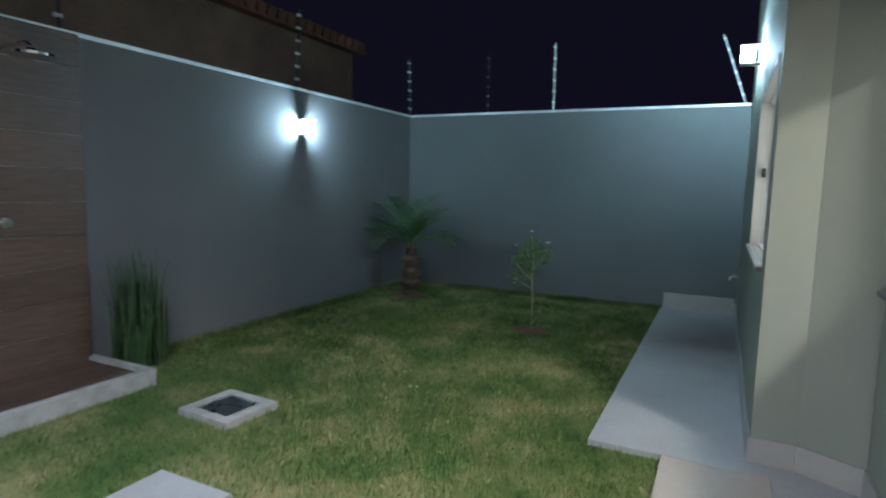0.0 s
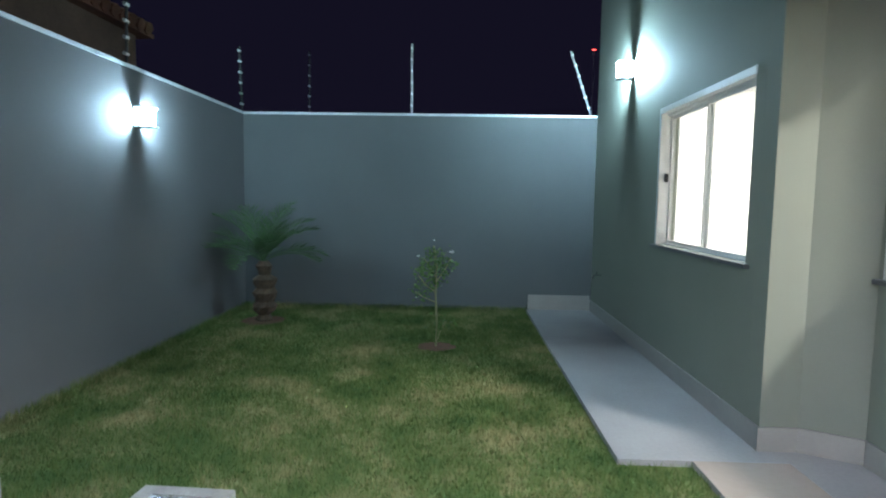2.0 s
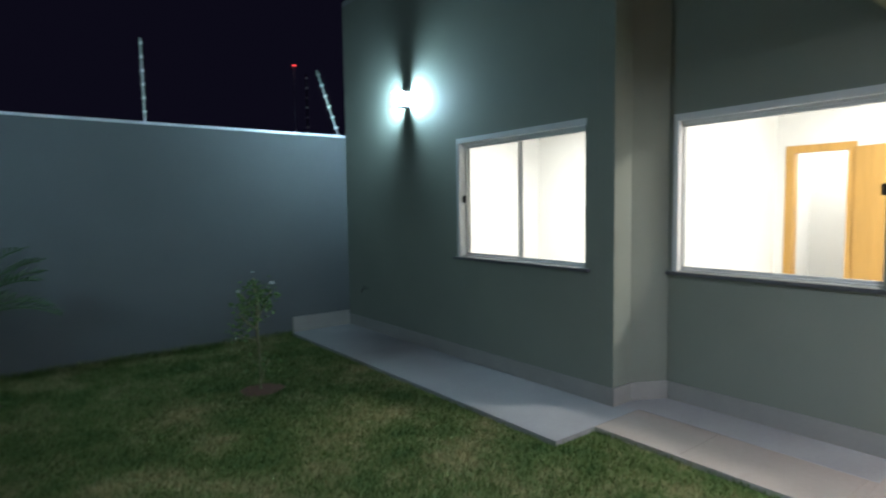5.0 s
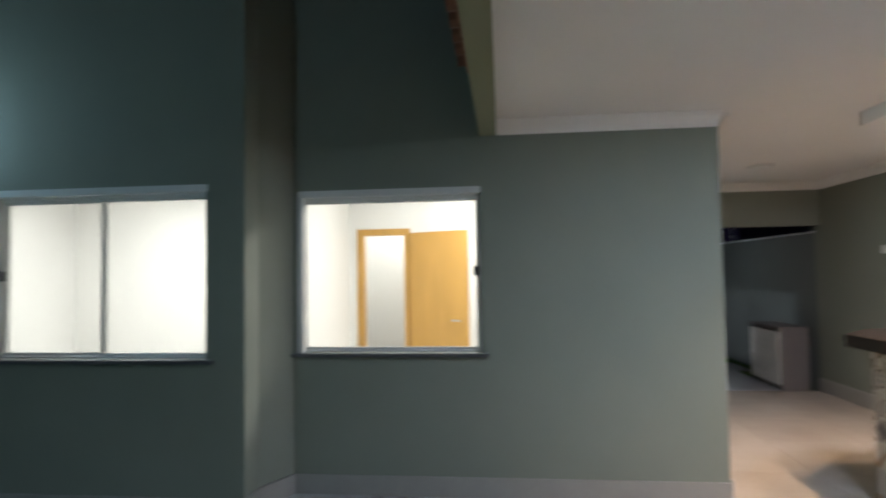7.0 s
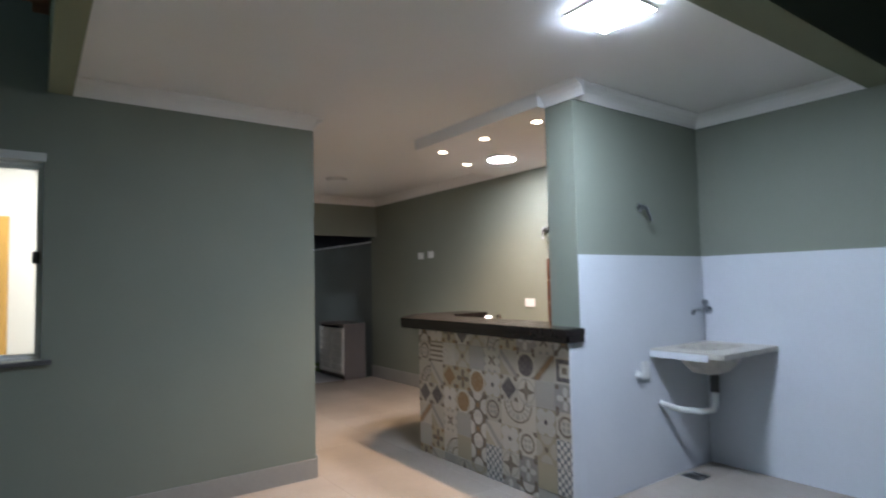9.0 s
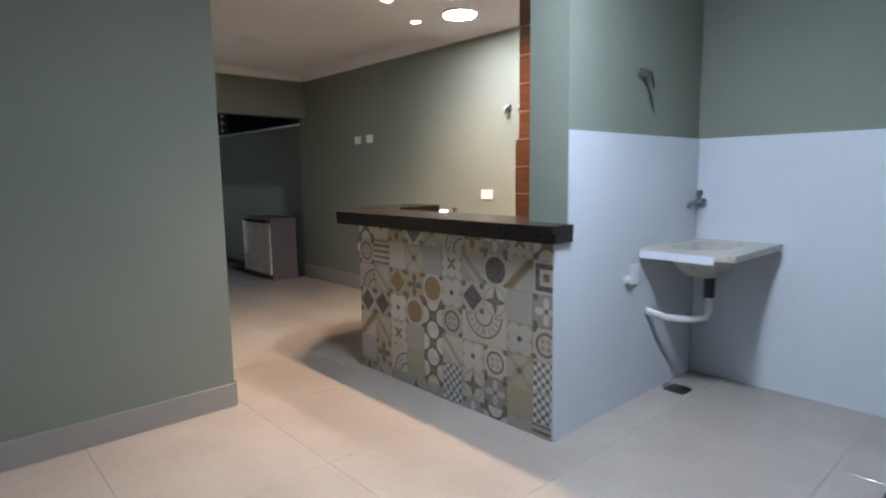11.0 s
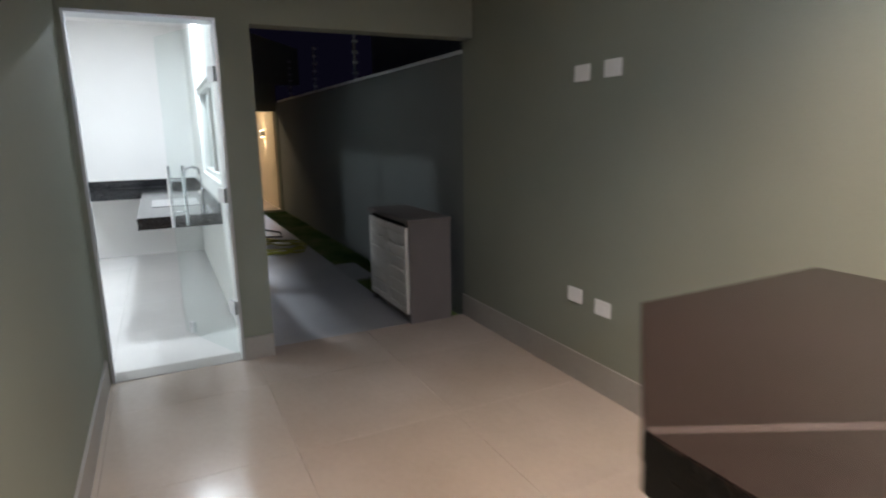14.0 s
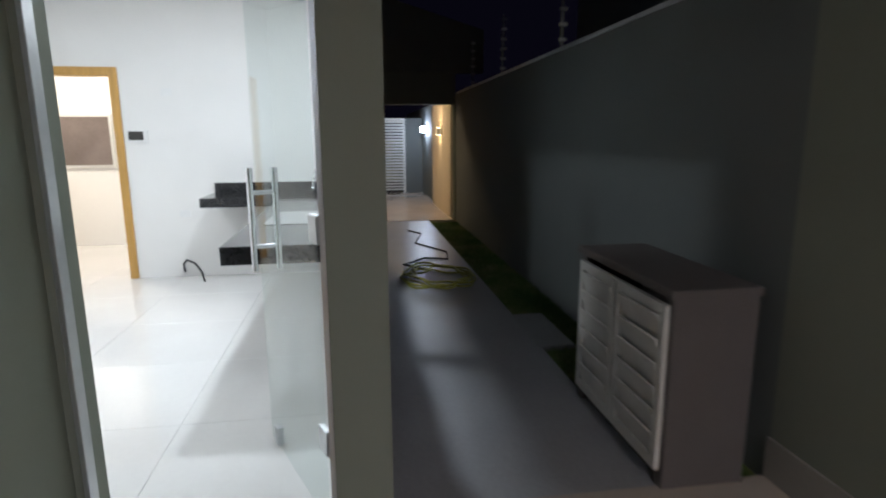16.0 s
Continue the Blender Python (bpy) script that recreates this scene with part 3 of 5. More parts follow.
# neighbour's building above the west wall
nb = thing("neighbour_building", (-8.5, 2.0, 0), "dim brown rendered neighbouring building with a tiled roof", "building")
part("wall", boxes((-11.0, -7.0, -7.0, 6.3, -0.3, 3.95)), RUBBLE, nb)
bm = bmesh.new()
prism(bm, [(-11.2, -7.2), (-6.8, -7.2), (-6.8, 6.5), (-11.2, 6.5)], 3.95, 4.02)
part("roof", bm, ROOFTILE, nb)
for i in range(60):
    bm = bmesh.new()
    rod(bm, (-6.75, -7.0 + i * 0.225, 4.05), (-9.0, -7.0 + i * 0.225, 4.75), 0.10, 8, 0.09)
    part("roof_tile", bm, ROOFTILE, nb)

# ---- yard: outdoor shower ----
structure("floor_shower_base", CEMENT, (XL, -3.76, -2.3, -0.76, -0.1, 0.055), label="cement base of the outdoor shower", category="slab")
structure("floor_shower_rim", CEMENT, (-3.76, -3.70, -2.3, -0.70, -0.1, 0.085), (XL, -3.76, -0.76, -0.70, -0.1, 0.085), label="pale cement rim of the shower base", category="kerb")
SHOWER_WALL = structure("wall_shower_backing", GROUT, (XL + 0.001, XL + 0.012, -2.3, -0.73, 0.06, 2.38), label="backing of the shower wall tiles", category="wall tiling")
SHOWER_FLOOR = structure("floor_shower_tiles", GROUT, (XL + 0.02, -3.77, -2.29, -0.77, 0.056, 0.060), label="backing of the shower floor tiles", category="floor")
sh = thing("overhead_shower", (XL + 0.02, -1.28, 2.12), "round chrome overhead shower on a wall arm", "shower")
bm = bmesh.new()
tube(bm, [(XL + 0.022, -1.28, 2.17), (XL + 0.25, -1.28, 2.19), (XL + 0.42, -1.28, 2.185), (XL + 0.45, -1.28, 2.15)], 0.011, 10)
part("arm", bm, CHROME, sh, smooth=True)
bm = bmesh.new()
rod(bm, (XL + 0.45, -1.28, 2.105), (XL + 0.45, -1.28, 2.12), 0.125, 28)
rod(bm, (XL + 0.45, -1.28, 2.12), (XL + 0.45, -1.28, 2.155), 0.06, 20, 0.016)
part("disc", bm, CHROME, sh)
vv = thing("shower_valve", (XL + 0.02, -1.26, 1.10), "round chrome shower valve on the tiled wall", "valve")
bm = bmesh.new()
rod(bm, (XL + 0.021, -1.26, 1.10), (XL + 0.03, -1.26, 1.10), 0.035, 20)
part("rose", bm, CHROME, vv)
bm = bmesh.new()
rod(bm, (XL + 0.03, -1.26, 1.10), (XL + 0.075, -1.26, 1.10), 0.022, 16, 0.027)
part("knob", bm, CHROME, vv)

# drain cover in the lawn and stepping stone
dr = thing("drain_cover", (-2.90, -0.80, 0.0), "square cement frame with a metal drain grate in the lawn", "drain")
M45 = Matrix.Translation((-2.90, -0.80, 0)) @ Matrix.Rotation(radians(-3), 4, "Z")
bm = bmesh.new()
for r in ((-0.215, 0.215, 0.13, 0.20), (-0.215, 0.215, -0.20, -0.13), (-0.215, -0.14, -0.13, 0.13), (0.14, 0.215, -0.13, 0.13)):
    box(bm, *r, -0.1, 0.012, m=M45)
part("frame", bm, CEMENT, dr)
for i in range(9):
    bm = bmesh.new()
    box(bm, -0.135 + i * 0.0305, -0.118 + i * 0.0305, -0.125, 0.125, -0.02, 0.006, m=M45)
    part("bar", bm, STEEL, dr)
bm = bmesh.new()
box(bm, -0.14, 0.14, -0.01, 0.01, -0.015, 0.010, m=M45)
box(bm, -0.14, 0.14, -0.13, 0.13, -0.06, -0.05, m=M45)
part("cross_bar", bm, STEEL, dr)
solid("stepping_stone", boxes((-2.58, -2.1, -2.02, -1.52, -0.08, 0.004), bevel=0.012), CONCRETE, "square grey concrete stepping stone in the lawn", "stepping stone")

# garden tap near the end of the path
tp = thing("garden_tap", (-0.001, 3.55, 0.51), "small chrome garden tap on the house wall", "tap")
bm = bmesh.new()
rod(bm, (-0.002, 3.55, 0.51), (-0.09, 3.55, 0.51), 0.011, 10)
rod(bm, (-0.085, 3.55, 0.515), (-0.10, 3.55, 0.465), 0.011, 10)
part("body", bm, CHROME, tp)
bm = bmesh.new()
rod(bm, (-0.055, 3.52, 0.54), (-0.055, 3.58, 0.54), 0.007, 8)
rod(bm, (-0.055, 3.55, 0.51), (-0.055, 3.55, 0.54), 0.006, 8)
part("handle", bm, CHROME, tp)

# ---- plants ----
rng = random.Random(7)


def palm(at):
    x, y, z = at
    p = thing("palm", at, "small date palm with a stubby trunk and arching fronds", "palm")
    bm = bmesh.new()
    n = 14
    prev = None
    for i in range(n + 1):
        h = i / n * 0.70
        r = 0.075 + 0.018 * math.sin(i * 2.1) + (0.035 if 0.2 < i / n < 0.75 else 0.0) - 0.03 * max(0, i / n - 0.7)
        ring = [bm.verts.new((x + 0.02 * math.sin(h * 4) + r * (1 + 0.12 * ((k + i) % 2)) * math.cos(2 * math.pi * k / 14), y + r * (1 + 0.12 * ((k + i) % 2)) * math.sin(2 * math.pi * k / 14), z - 0.05 + h)) for k in range(14)]
        if prev:
            for k in range(14):
                bm.faces.new((prev[k], prev[(k + 1) % 14], ring[(k + 1) % 14], ring[k]))
        prev = ring
    bm.faces.new(prev)
    part("trunk", bm, BARK, p)
    for f in range(20):
        az = f * 2.39996 + rng.uniform(-0.2, 0.2)
        up = rng.uniform(0.35, 1.1) if f > 5 else rng.uniform(1.1, 1.5)
        L = rng.uniform(0.58, 0.88)
        dirh = Vector((math.cos(az), math.sin(az), 0))
        side = Vector((-math.sin(az), math.cos(az), 0))
        pos = Vector((x, y, z + 0.64))
        ang = up
        spine = []
        for i in range(19):
            spine.append(pos.copy())
            pos = pos + (dirh * math.cos(ang) + Vector((0, 0, 1)) * math.sin(ang)) * (L / 18)
            ang -= 0.045 + 0.035 * (i / 18)
        bm = bmesh.new()
        tube(bm, spine, 0.005, 4)
        for i in range(3, 19):
            t = i / 18
            ll = 0.26 * math.sin(math.pi * min(1, 0.18 + 0.78 * t)) + 0.03
            d = (spine[min(i + 1, 18)] - spine[i - 1]).normalized()
            for s in (-1, 1):
                tip = spine[i] + (d * 0.75 + side * s * 0.75 + Vector((0, 0, 0.25 + rng.uniform(-0.25, 0.1)))).normalized() * ll * rng.uniform(0.85, 1.1)
                mid = spine[i].lerp(tip, 0.5) + Vector((0, 0, 0.012))
                wv = d * 0.010
                a, b = bm.verts.new(spine[i] - wv * 0.5), bm.verts.new(spine[i] + wv * 0.5)
                c, e = bm.verts.new(mid + wv), bm.verts.new(mid - wv)
                t0 = bm.verts.new(tip)
                bm.faces.new((a, b, c, e))
                bm.faces.new((e, c, t0))
        part("frond", bm, PALM, p)
    return p


palm((-3.84, 3.14, 0.0))
bm = bmesh.new()
bmesh.ops.create_circle(bm, cap_ends=True, segments=24, radius=0.24)
for v in bm.verts:
    v.co.x, v.co.y, v.co.z = v.co.x * rng.uniform(0.9, 1.1) - 3.84, v.co.y * rng.uniform(0.85, 1.1) + 3.12, -0.012
solid("soil_patch", bm, SOIL, "bare reddish soil round the palm", "soil", "structure")


def leaf(bm, c, d, n, ll, w):
    s = d.cross(n).normalized()
    p = [c, c + d * ll * 0.35 + s * w, c + d * ll * 0.75 + s * w * 0.7, c + d * ll, c + d * ll * 0.75 - s * w * 0.7, c + d * ll * 0.35 - s * w]
    p[1] += n * w * 0.4
    p[5] += n * w * 0.4
    vs = [bm.verts.new(q) for q in p]
    bm.faces.new((vs[0], vs[1], vs[2], vs[3]))
    bm.faces.new((vs[0], vs[3], vs[4], vs[5]))


def rnd_dir():
    return Vector((rng.gauss(0, 1), rng.gauss(0, 1), rng.gauss(0, 0.7))).normalized()


def rose(at):
    x, y, z = at
    p = thing("rose_bush", at, "thin standard rose bush with a few white blooms", "rose bush")
    stems = [[(x, y, -0.03), (x + 0.005, y, 0.25), (x - 0.01, y, 0.5), (x + 0.0, y, 0.72), (x - 0.03, y, 0.93)],
             [(x - 0.01, y, 0.5), (x - 0.09, y - 0.03, 0.56), (x - 0.17, y - 0.04, 0.66)],
             [(x, y, 0.6), (x + 0.08, y + 0.02, 0.72), (x + 0.13, y + 0.02, 0.82)],
             [(x, y, 0.4), (x - 0.13, y + 0.02, 0.45), (x - 0.2, y, 0.50)],
             [(x, y, 0.02), (x + 0.05, y + 0.02, 0.15), (x + 0.09, y + 0.03, 0.22)],
             [(x, y, 0.62), (x - 0.07, y + 0.05, 0.74), (x - 0.12, y + 0.05, 0.80)]]
    for s in stems:
        bm = bmesh.new()
        tube(bm, s, 0.011 if s is stems[0] else 0.006, 6)
        part("stem", bm, STEM, p)
    bm = bmesh.new()
    clumps = [((x - 0.02, y, 0.74), 0.15, 130), ((x - 0.03, y, 0.86), 0.08, 40), ((x + 0.08, y + 0.02, 0.76), 0.09, 50), ((x - 0.13, y - 0.02, 0.70), 0.07, 30), ((x - 0.18, y, 0.50), 0.08, 36), ((x - 0.08, y, 0.52), 0.07, 20), ((x + 0.07, y + 0.03, 0.19), 0.09, 40), ((x - 0.04, y, 0.62), 0.09, 40)]
    for c, r, n in clumps:
        for i in range(n):
            q = Vector(c) + Vector((rng.gauss(0, r * 0.55), rng.gauss(0, r * 0.55), rng.gauss(0, r * 0.5)))
            d = rnd_dir()
            leaf(bm, q, d, rnd_dir().cross(d).normalized(), rng.uniform(0.03, 0.055), rng.uniform(0.010, 0.016))
    part("foliage", bm, ROSE_LEAF, p)
    for c, r in (((x + 0.135, y + 0.02, 0.86), 0.030), ((x - 0.17, y - 0.05, 0.83), 0.018), ((x - 0.03, y, 0.975), 0.014), ((x - 0.19, y, 0.44), 0.014)):
        bm = bmesh.new()
        for k in range(14):
            d = Vector((math.cos(k * 2.4), math.sin(k * 2.4), 0.4 + 0.08 * k)).normalized()
            leaf(bm, Vector(c), d, Vector((0, 0, 1)), r * 1.2, r * 0.55)
        part("bloom", bm, PETAL, p)
    return p


rose((-1.87, 2.15, 0.0))
bm = bmesh.new()
bmesh.ops.create_circle(bm, cap_ends=True, segments=24, radius=0.17)
for v in bm.verts:
    v.co.x, v.co.y, v.co.z = v.co.x * rng.uniform(0.9, 1.2) - 1.87, v.co.y * rng.uniform(0.85, 1.1) + 2.13, -0.010
solid("soil_patch", bm, SOIL, "bare reddish soil round the rose", "soil", "structure")

spear = thing("spear_plant", (-4.16, -0.50, 0), "tall clump of upright dark green spear leaves by the shower", "plant")
for i in range(95):
    az, lean = rng.uniform(0, 6.28), abs(rng.gauss(0, 0.15))
    h = rng.uniform(0.45, 0.95) * (1 - 0.4 * lean)
    b = Vector((-4.16 + rng.gauss(0, 0.06), -0.50 + rng.gauss(0, 0.085), -0.03))
    dh = Vector((math.cos(az), math.sin(az), 0))
    if b.x + dh.x * lean * h < XL + 0.06:
        dh.x = abs(dh.x)
    s = Vector((-dh.y, dh.x, 0)) * 0.017
    bm = bmesh.new()
    rows = []
    for k in range(6):
        t = k / 5
        c = b + dh * lean * h * t * (0.6 + 0.6 * t) + Vector((0, 0, h * t))
        w = (1 - t ** 2.2) * (0.75 + 0.5 * math.sin(math.pi * t))
        rows.append((c - s * w, c + dh * 0.006, c + s * w))
    for u, v in zip(rows, rows[1:]):
        q = [bm.verts.new(a) for a in (*u, *v)]
        bm.faces.new((q[0], q[1], q[4], q[3]))
        bm.faces.new((q[1], q[2], q[5], q[4]))
    part("leaf", bm, SPEAR, spear)


def grass_blades(name, areas, count, seed, hmin, hmax, label):
    r = np.random.RandomState(seed)
    size = np.array([(a[1] - a[0]) * (a[3] - a[2]) for a in areas])
    pick = r.choice(len(areas), count, p=size / size.sum())
    A = np.array(areas)[pick]
    x = A[:, 0] + (A[:, 1] - A[:, 0]) * r.rand(count)
    y = A[:, 2] + (A[:, 3] - A[:, 2]) * r.rand(count)
    keep = ~(((x > -3.11) & (x < -2.69) & (y > -0.99) & (y < -0.61)) | ((x > -2.59) & (x < -2.09) & (y > -2.03) & (y < -1.51)) | (np.hypot(x + 3.84, y - 3.12) < 0.2) | (np.hypot(x + 1.87, y - 2.13) < 0.13))
    x, y = x[keep], y[keep]
    n = len(x)
    az = r.rand(n) * 6.283
    h = hmin + (hmax - hmin) * r.rand(n)
    lean = h * (0.2 + 0.9 * r.rand(n))
    w = 0.0022 + 0.0022 * r.rand(n)
    dx, dy = np.cos(az), np.sin(az)
    v = np.empty((n, 3, 3))
    v[:, 0] = np.stack([x - dy * w, y + dx * w, np.full(n, -0.036)], 1)
    v[:, 1] = np.stack([x + dy * w, y - dx * w, np.full(n, -0.036)], 1)
    v[:, 2] = np.stack([x + dx * lean, y + dy * lean, -0.036 + h], 1)
    me = bpy.data.meshes.new(name)
    me.from_pydata(v.reshape(-1, 3).tolist(), [], np.arange(3 * n).reshape(-1, 3).tolist())
    me.materials.append(LAWN)
    return tagged(new(name, me), label, "grass", kind="stuff")


grass_blades("lawn_grass", [(XL + 0.01, -0.82, -0.69, YB - 0.01), (-3.69, -0.42, -1.55, -0.69), (-3.69, -2.36, -5.58, -1.55), (XL + 0.01, -3.69, -5.58, -2.31), (-0.82, -0.42, -0.69, -0.17)], 210000, 3, 0.018, 0.045, "short patchy lawn, green with dry straw spots")
grass_blades("wall_grass", [(XL + 0.005, XL + 0.10, -0.69, YB - 0.01), (XL, -0.82, YB - 0.10, YB - 0.005)], 9000, 4, 0.04, 0.10, "longer dark grass along the foot of the wall")
grass_blades("corridor_grass", [(XE + 0.6, 11.2, YS + 0.005, -5.14)], 22000, 5, 0.02, 0.05, "narrow strip of dark grass in the side corridor")

# leaning boards, red bucket and sack beyond the porch corner
for k, (dx, dy, ln) in enumerate(((0, 0, 1.55), (-0.09, 0.02, 1.62), (-0.17, 0.05, 1.45), (-0.26, -0.02, 1.6), (-0.34, 0.03, 1.5))):
    bm = bmesh.new()
    box(bm, -0.045, 0.045, -0.013, 0.013, 0, ln, m=Matrix.Translation((-2.60 + dx, -5.33 + dy, -0.03)) @ Matrix.Rotation(radians(-2.5 + 1.6 * k), 4, "Y") @ Matrix.Rotation(math.asin((0.235 + dy) / ln), 4, "X"))
    solid("board", bm, BOARD, "weathered timber board leaning on the boundary wall", "board", group="leaning boards")
bk = thing("bucket", (-2.86, -5.16, -0.03), "red plastic bucket on the grass", "bucket")
bm = bmesh.new()
rod(bm, (-2.86, -5.16, -0.03), (-2.86, -5.16, 0.25), 0.10, 20, 0.14)
part("body", bm, RED, bk)
bm = bmesh.new()
rod(bm, (-2.86, -5.16, 0.242), (-2.86, -5.16, 0.262), 0.147, 20, 0.147)
part("rim", bm, RED, bk)
bm = bmesh.new()
bmesh.ops.create_icosphere(bm, subdivisions=3, radius=1)
for v in bm.verts:
    k = 1 + 0.35 * noise.noise(v.co * 2.2)
    v.co = Vector((-2.66 + v.co.x * 0.13 * k, -5.06 + v.co.y * 0.10 * k, max(-0.03, 0.05 + v.co.z * 0.10 * k)))
solid("sack", bm, BAG, "crumpled white plastic sack on the grass", "sack", smooth=True)

dp = thing("downpipe", (-2.462, YS - 0.06, 0), "dark painted rain pipe at the end of the porch wall", "downpipe")
bm = bmesh.new()
rod(bm, (-2.462, YS - 0.06, -0.03), (-2.462, YS - 0.06, 2.60), 0.036, 16)
part("pipe", bm, PIPE, dp, smooth=True)
bm = bmesh.new()
tube(bm, [(-2.462, YS - 0.06, 2.56), (-2.462, YS - 0.055, 2.66), (-2.50, YS - 0.02, 2.73), (-2.53, YS + 0.08, 2.77), (-2.56, YS + 0.18, 2.79)], 0.038, 12)
part("elbow", bm, PIPE, dp, smooth=True)
for zz in (0.9, 1.9, 2.58):
    bm = bmesh.new()
    rod(bm, (-2.462, YS - 0.06, zz - 0.02), (-2.462, YS - 0.06, zz + 0.02), 0.041, 16)
    part("collar", bm, PIPE, dp)

# ---- porch lights ----
def panel_light(at, s):
    x, y, z = at
    l = thing("ceiling_panel_light", at, "lit square cold white LED panel on the porch ceiling", "ceiling light")
    part("frame", boxes((x - s, x + s, y - s, y + s, z - 0.012, z - 0.001), bevel=0.002), PLASTIC, l)
    part("diffuser", boxes((x - s + 0.006, x + s - 0.006, y - s + 0.006, y + s - 0.006, z - 0.017, z - 0.013), bevel=0.0015), GLOW_PANEL, l, "glowing diffuser")


panel_light((-1.83, -3.57, CEILZ), 0.15)
LX, LY = 0.43, -4.92
ol = thing("round_ceiling_light", (LX, LY, CROWNZ), "lit round white LED in the lowered ceiling", "ceiling light")
bm = bmesh.new()
rod(bm, (LX, LY, CROWNZ - 0.022), (LX, LY, CROWNZ), 0.130, 32)
part("rim", bm, PLASTIC, ol)
bm = bmesh.new()
rod(bm, (LX, LY, CROWNZ - 0.025), (LX, LY, CROWNZ - 0.0225), 0.118, 32)
part("diffuser", bm, GLOW_OVAL, ol, "glowing diffuser")
for i, (dx, dy) in enumerate(((0.53, -4.33), (-0.02, -4.34), (-0.59, -4.35), (0.84, -4.84))):
    d = thing("downlight", (dx, dy, CROWNZ), "small lit warm downlight in the lowered ceiling", "downlight", "downlights over the bar")
    bm = bmesh.new()
    r = bmesh.ops.create_cone(bm, cap_ends=False, segments=24, radius1=0.050, radius2=0.036, depth=0.008)
    bmesh.ops.translate(bm, vec=(dx, dy, CROWNZ - 0.004), verts=bm.verts)
    part("ring", bm, PLASTIC, d)
    bm = bmesh.new()
    rod(bm, (dx, dy, CROWNZ - 0.004), (dx, dy, CROWNZ - 0.0005), 0.034, 20)
    part("bulb", bm, GLOW_WARM, d, "glowing warm bulb")
    lamp_spot((dx, dy, CROWNZ - 0.012), SPOT_W, WARM, 125, 1.0, 0.012)
un = thing("round_ceiling_lamp", (2.6, -4.3, CEILZ), "unlit round white ceiling lamp", "ceiling light")
bm = bmesh.new()
rod(bm, (2.6, -4.3, CEILZ - 0.03), (2.6, -4.3, CEILZ), 0.11, 28, 0.12)
part("shade", bm, PLASTIC, un)

# ---- bar ----
bar = thing("bar_counter", (0.0, -4.3, 0.0), "bar with a dark granite top and a patchwork tile front", "bar counter")
TOP = [(-1.115, -4.0), (0.74, -4.0), (1.12, -4.38), (1.13, -4.99), (0.77, -5.0), (0.74, -4.57), (0.54, -4.41), (-0.838, -4.41), (-0.838, -4.168), (-1.115, -4.168)]
bm = bmesh.new()
prism(bm, TOP, 1.032, 1.074)
soften(bm, 0.002)
part("top", bm, GRANITE, bar, "polished dark brown granite top")
IN = 0.022


def apron(a, b):
    a, b = Vector((*a, 0)), Vector((*b, 0))
    d = (b - a).normalized()
    n = Vector((-d.y, d.x, 0))
    pts = [a, b, b - n * IN, a - n * IN]
    bm = bmesh.new()
    prism(bm, [(p.x, p.y) for p in pts][::-1], 0.990, 1.0315)
    part("apron", bm, GRANITE, bar, "dark granite apron")


apron((-1.112, -4.003), (0.738, -4.003))
apron((0.742, -4.006), (1.115, -4.383))
apron((1.117, -4.386), (1.127, -4.987))
apron((1.126, -4.99), (0.775, -4.997))
apron((0.772, -4.995), (0.742, -4.574))
apron((-1.112, -4.166), (-1.112, -4.006))
part("base_wall", boxes((-1.084, 0.54, -4.168, -4.058, 0.0, 0.989), (0.40, 0.54, -4.399, -4.169, 0.0, 0.989), (0.541, 0.98, -4.52, -4.40, 0.0, 0.989), (0.82, 0.98, -4.93, -4.521, 0.0, 0.989)), SKIRT, bar)
bm = bmesh.new()
d_ = (Vector((0.54, -4.41, 0)) - Vector((0.735, -4.005, 0)))
n_ = Vector((-d_.y, d_.x, 0)).normalized() * 0.0015
prism(bm, [(p.x, p.y) for p in (Vector((0.735, -4.005, 0)) + n_, Vector((0.735, -4.005, 0)) - n_, Vector((0.542, -4.408, 0)) - n_, Vector((0.542, -4.408, 0)) + n_)], 1.072, 1.0745)
part("seam", bm, CABINET, bar, "pale joint between the two slabs")
part("end_tile", boxes((-1.094, -1.0845, -4.168, -4.05, 0.0, 0.988)), WTILE, bar, "white glazed end")
solid("sink_worktop", boxes((-0.20, 0.46, -4.85, -4.44, 0.71, 0.75), bevel=0.004), GRANITE, "dark granite worktop behind the bar", "worktop")
solid("sink_cabinet", boxes((-0.18, 0.44, -4.80, -4.46, 0.0, 0.709), bevel=0.004), PLASTIC, "plain white cabinet under the worktop behind the bar", "cabinet")
fc = thing("bar_faucet", (0.17, -4.60, 0.75), "chrome faucet rising just above the bar top", "faucet")
bm = bmesh.new()
tube(bm, [(0.21, -4.62, 0.751), (0.21, -4.62, 0.98), (0.20, -4.61, 1.03), (0.17, -4.57, 1.05), (0.14, -4.52, 1.05)], 0.012, 12)
part("spout", bm, CHROME, fc, smooth=True)
bm = bmesh.new()
box(bm, -0.028, 0.028, -0.018, 0.018, -0.004, 0.004, m=Matrix.Translation((0.14, -4.47, 1.074)) @ Vector((0, 0, 1)).rotation_difference(Vector((-0.24, 0.39, 0.89))).to_matrix().to_4x4() @ Matrix.Rotation(radians(30), 4, "Z"))
soften(bm, 0.002)
part("lever", bm, ALU, fc, "flat bright steel lever")
bm = bmesh.new()
rod(bm, (0.225, -4.66, 1.03), (0.225, -4.66, 1.085), 0.017, 14)
rod(bm, (0.225, -4.66, 0.98), (0.225, -4.66, 1.03), 0.010, 10)
part("handle", bm, CHROME, fc)

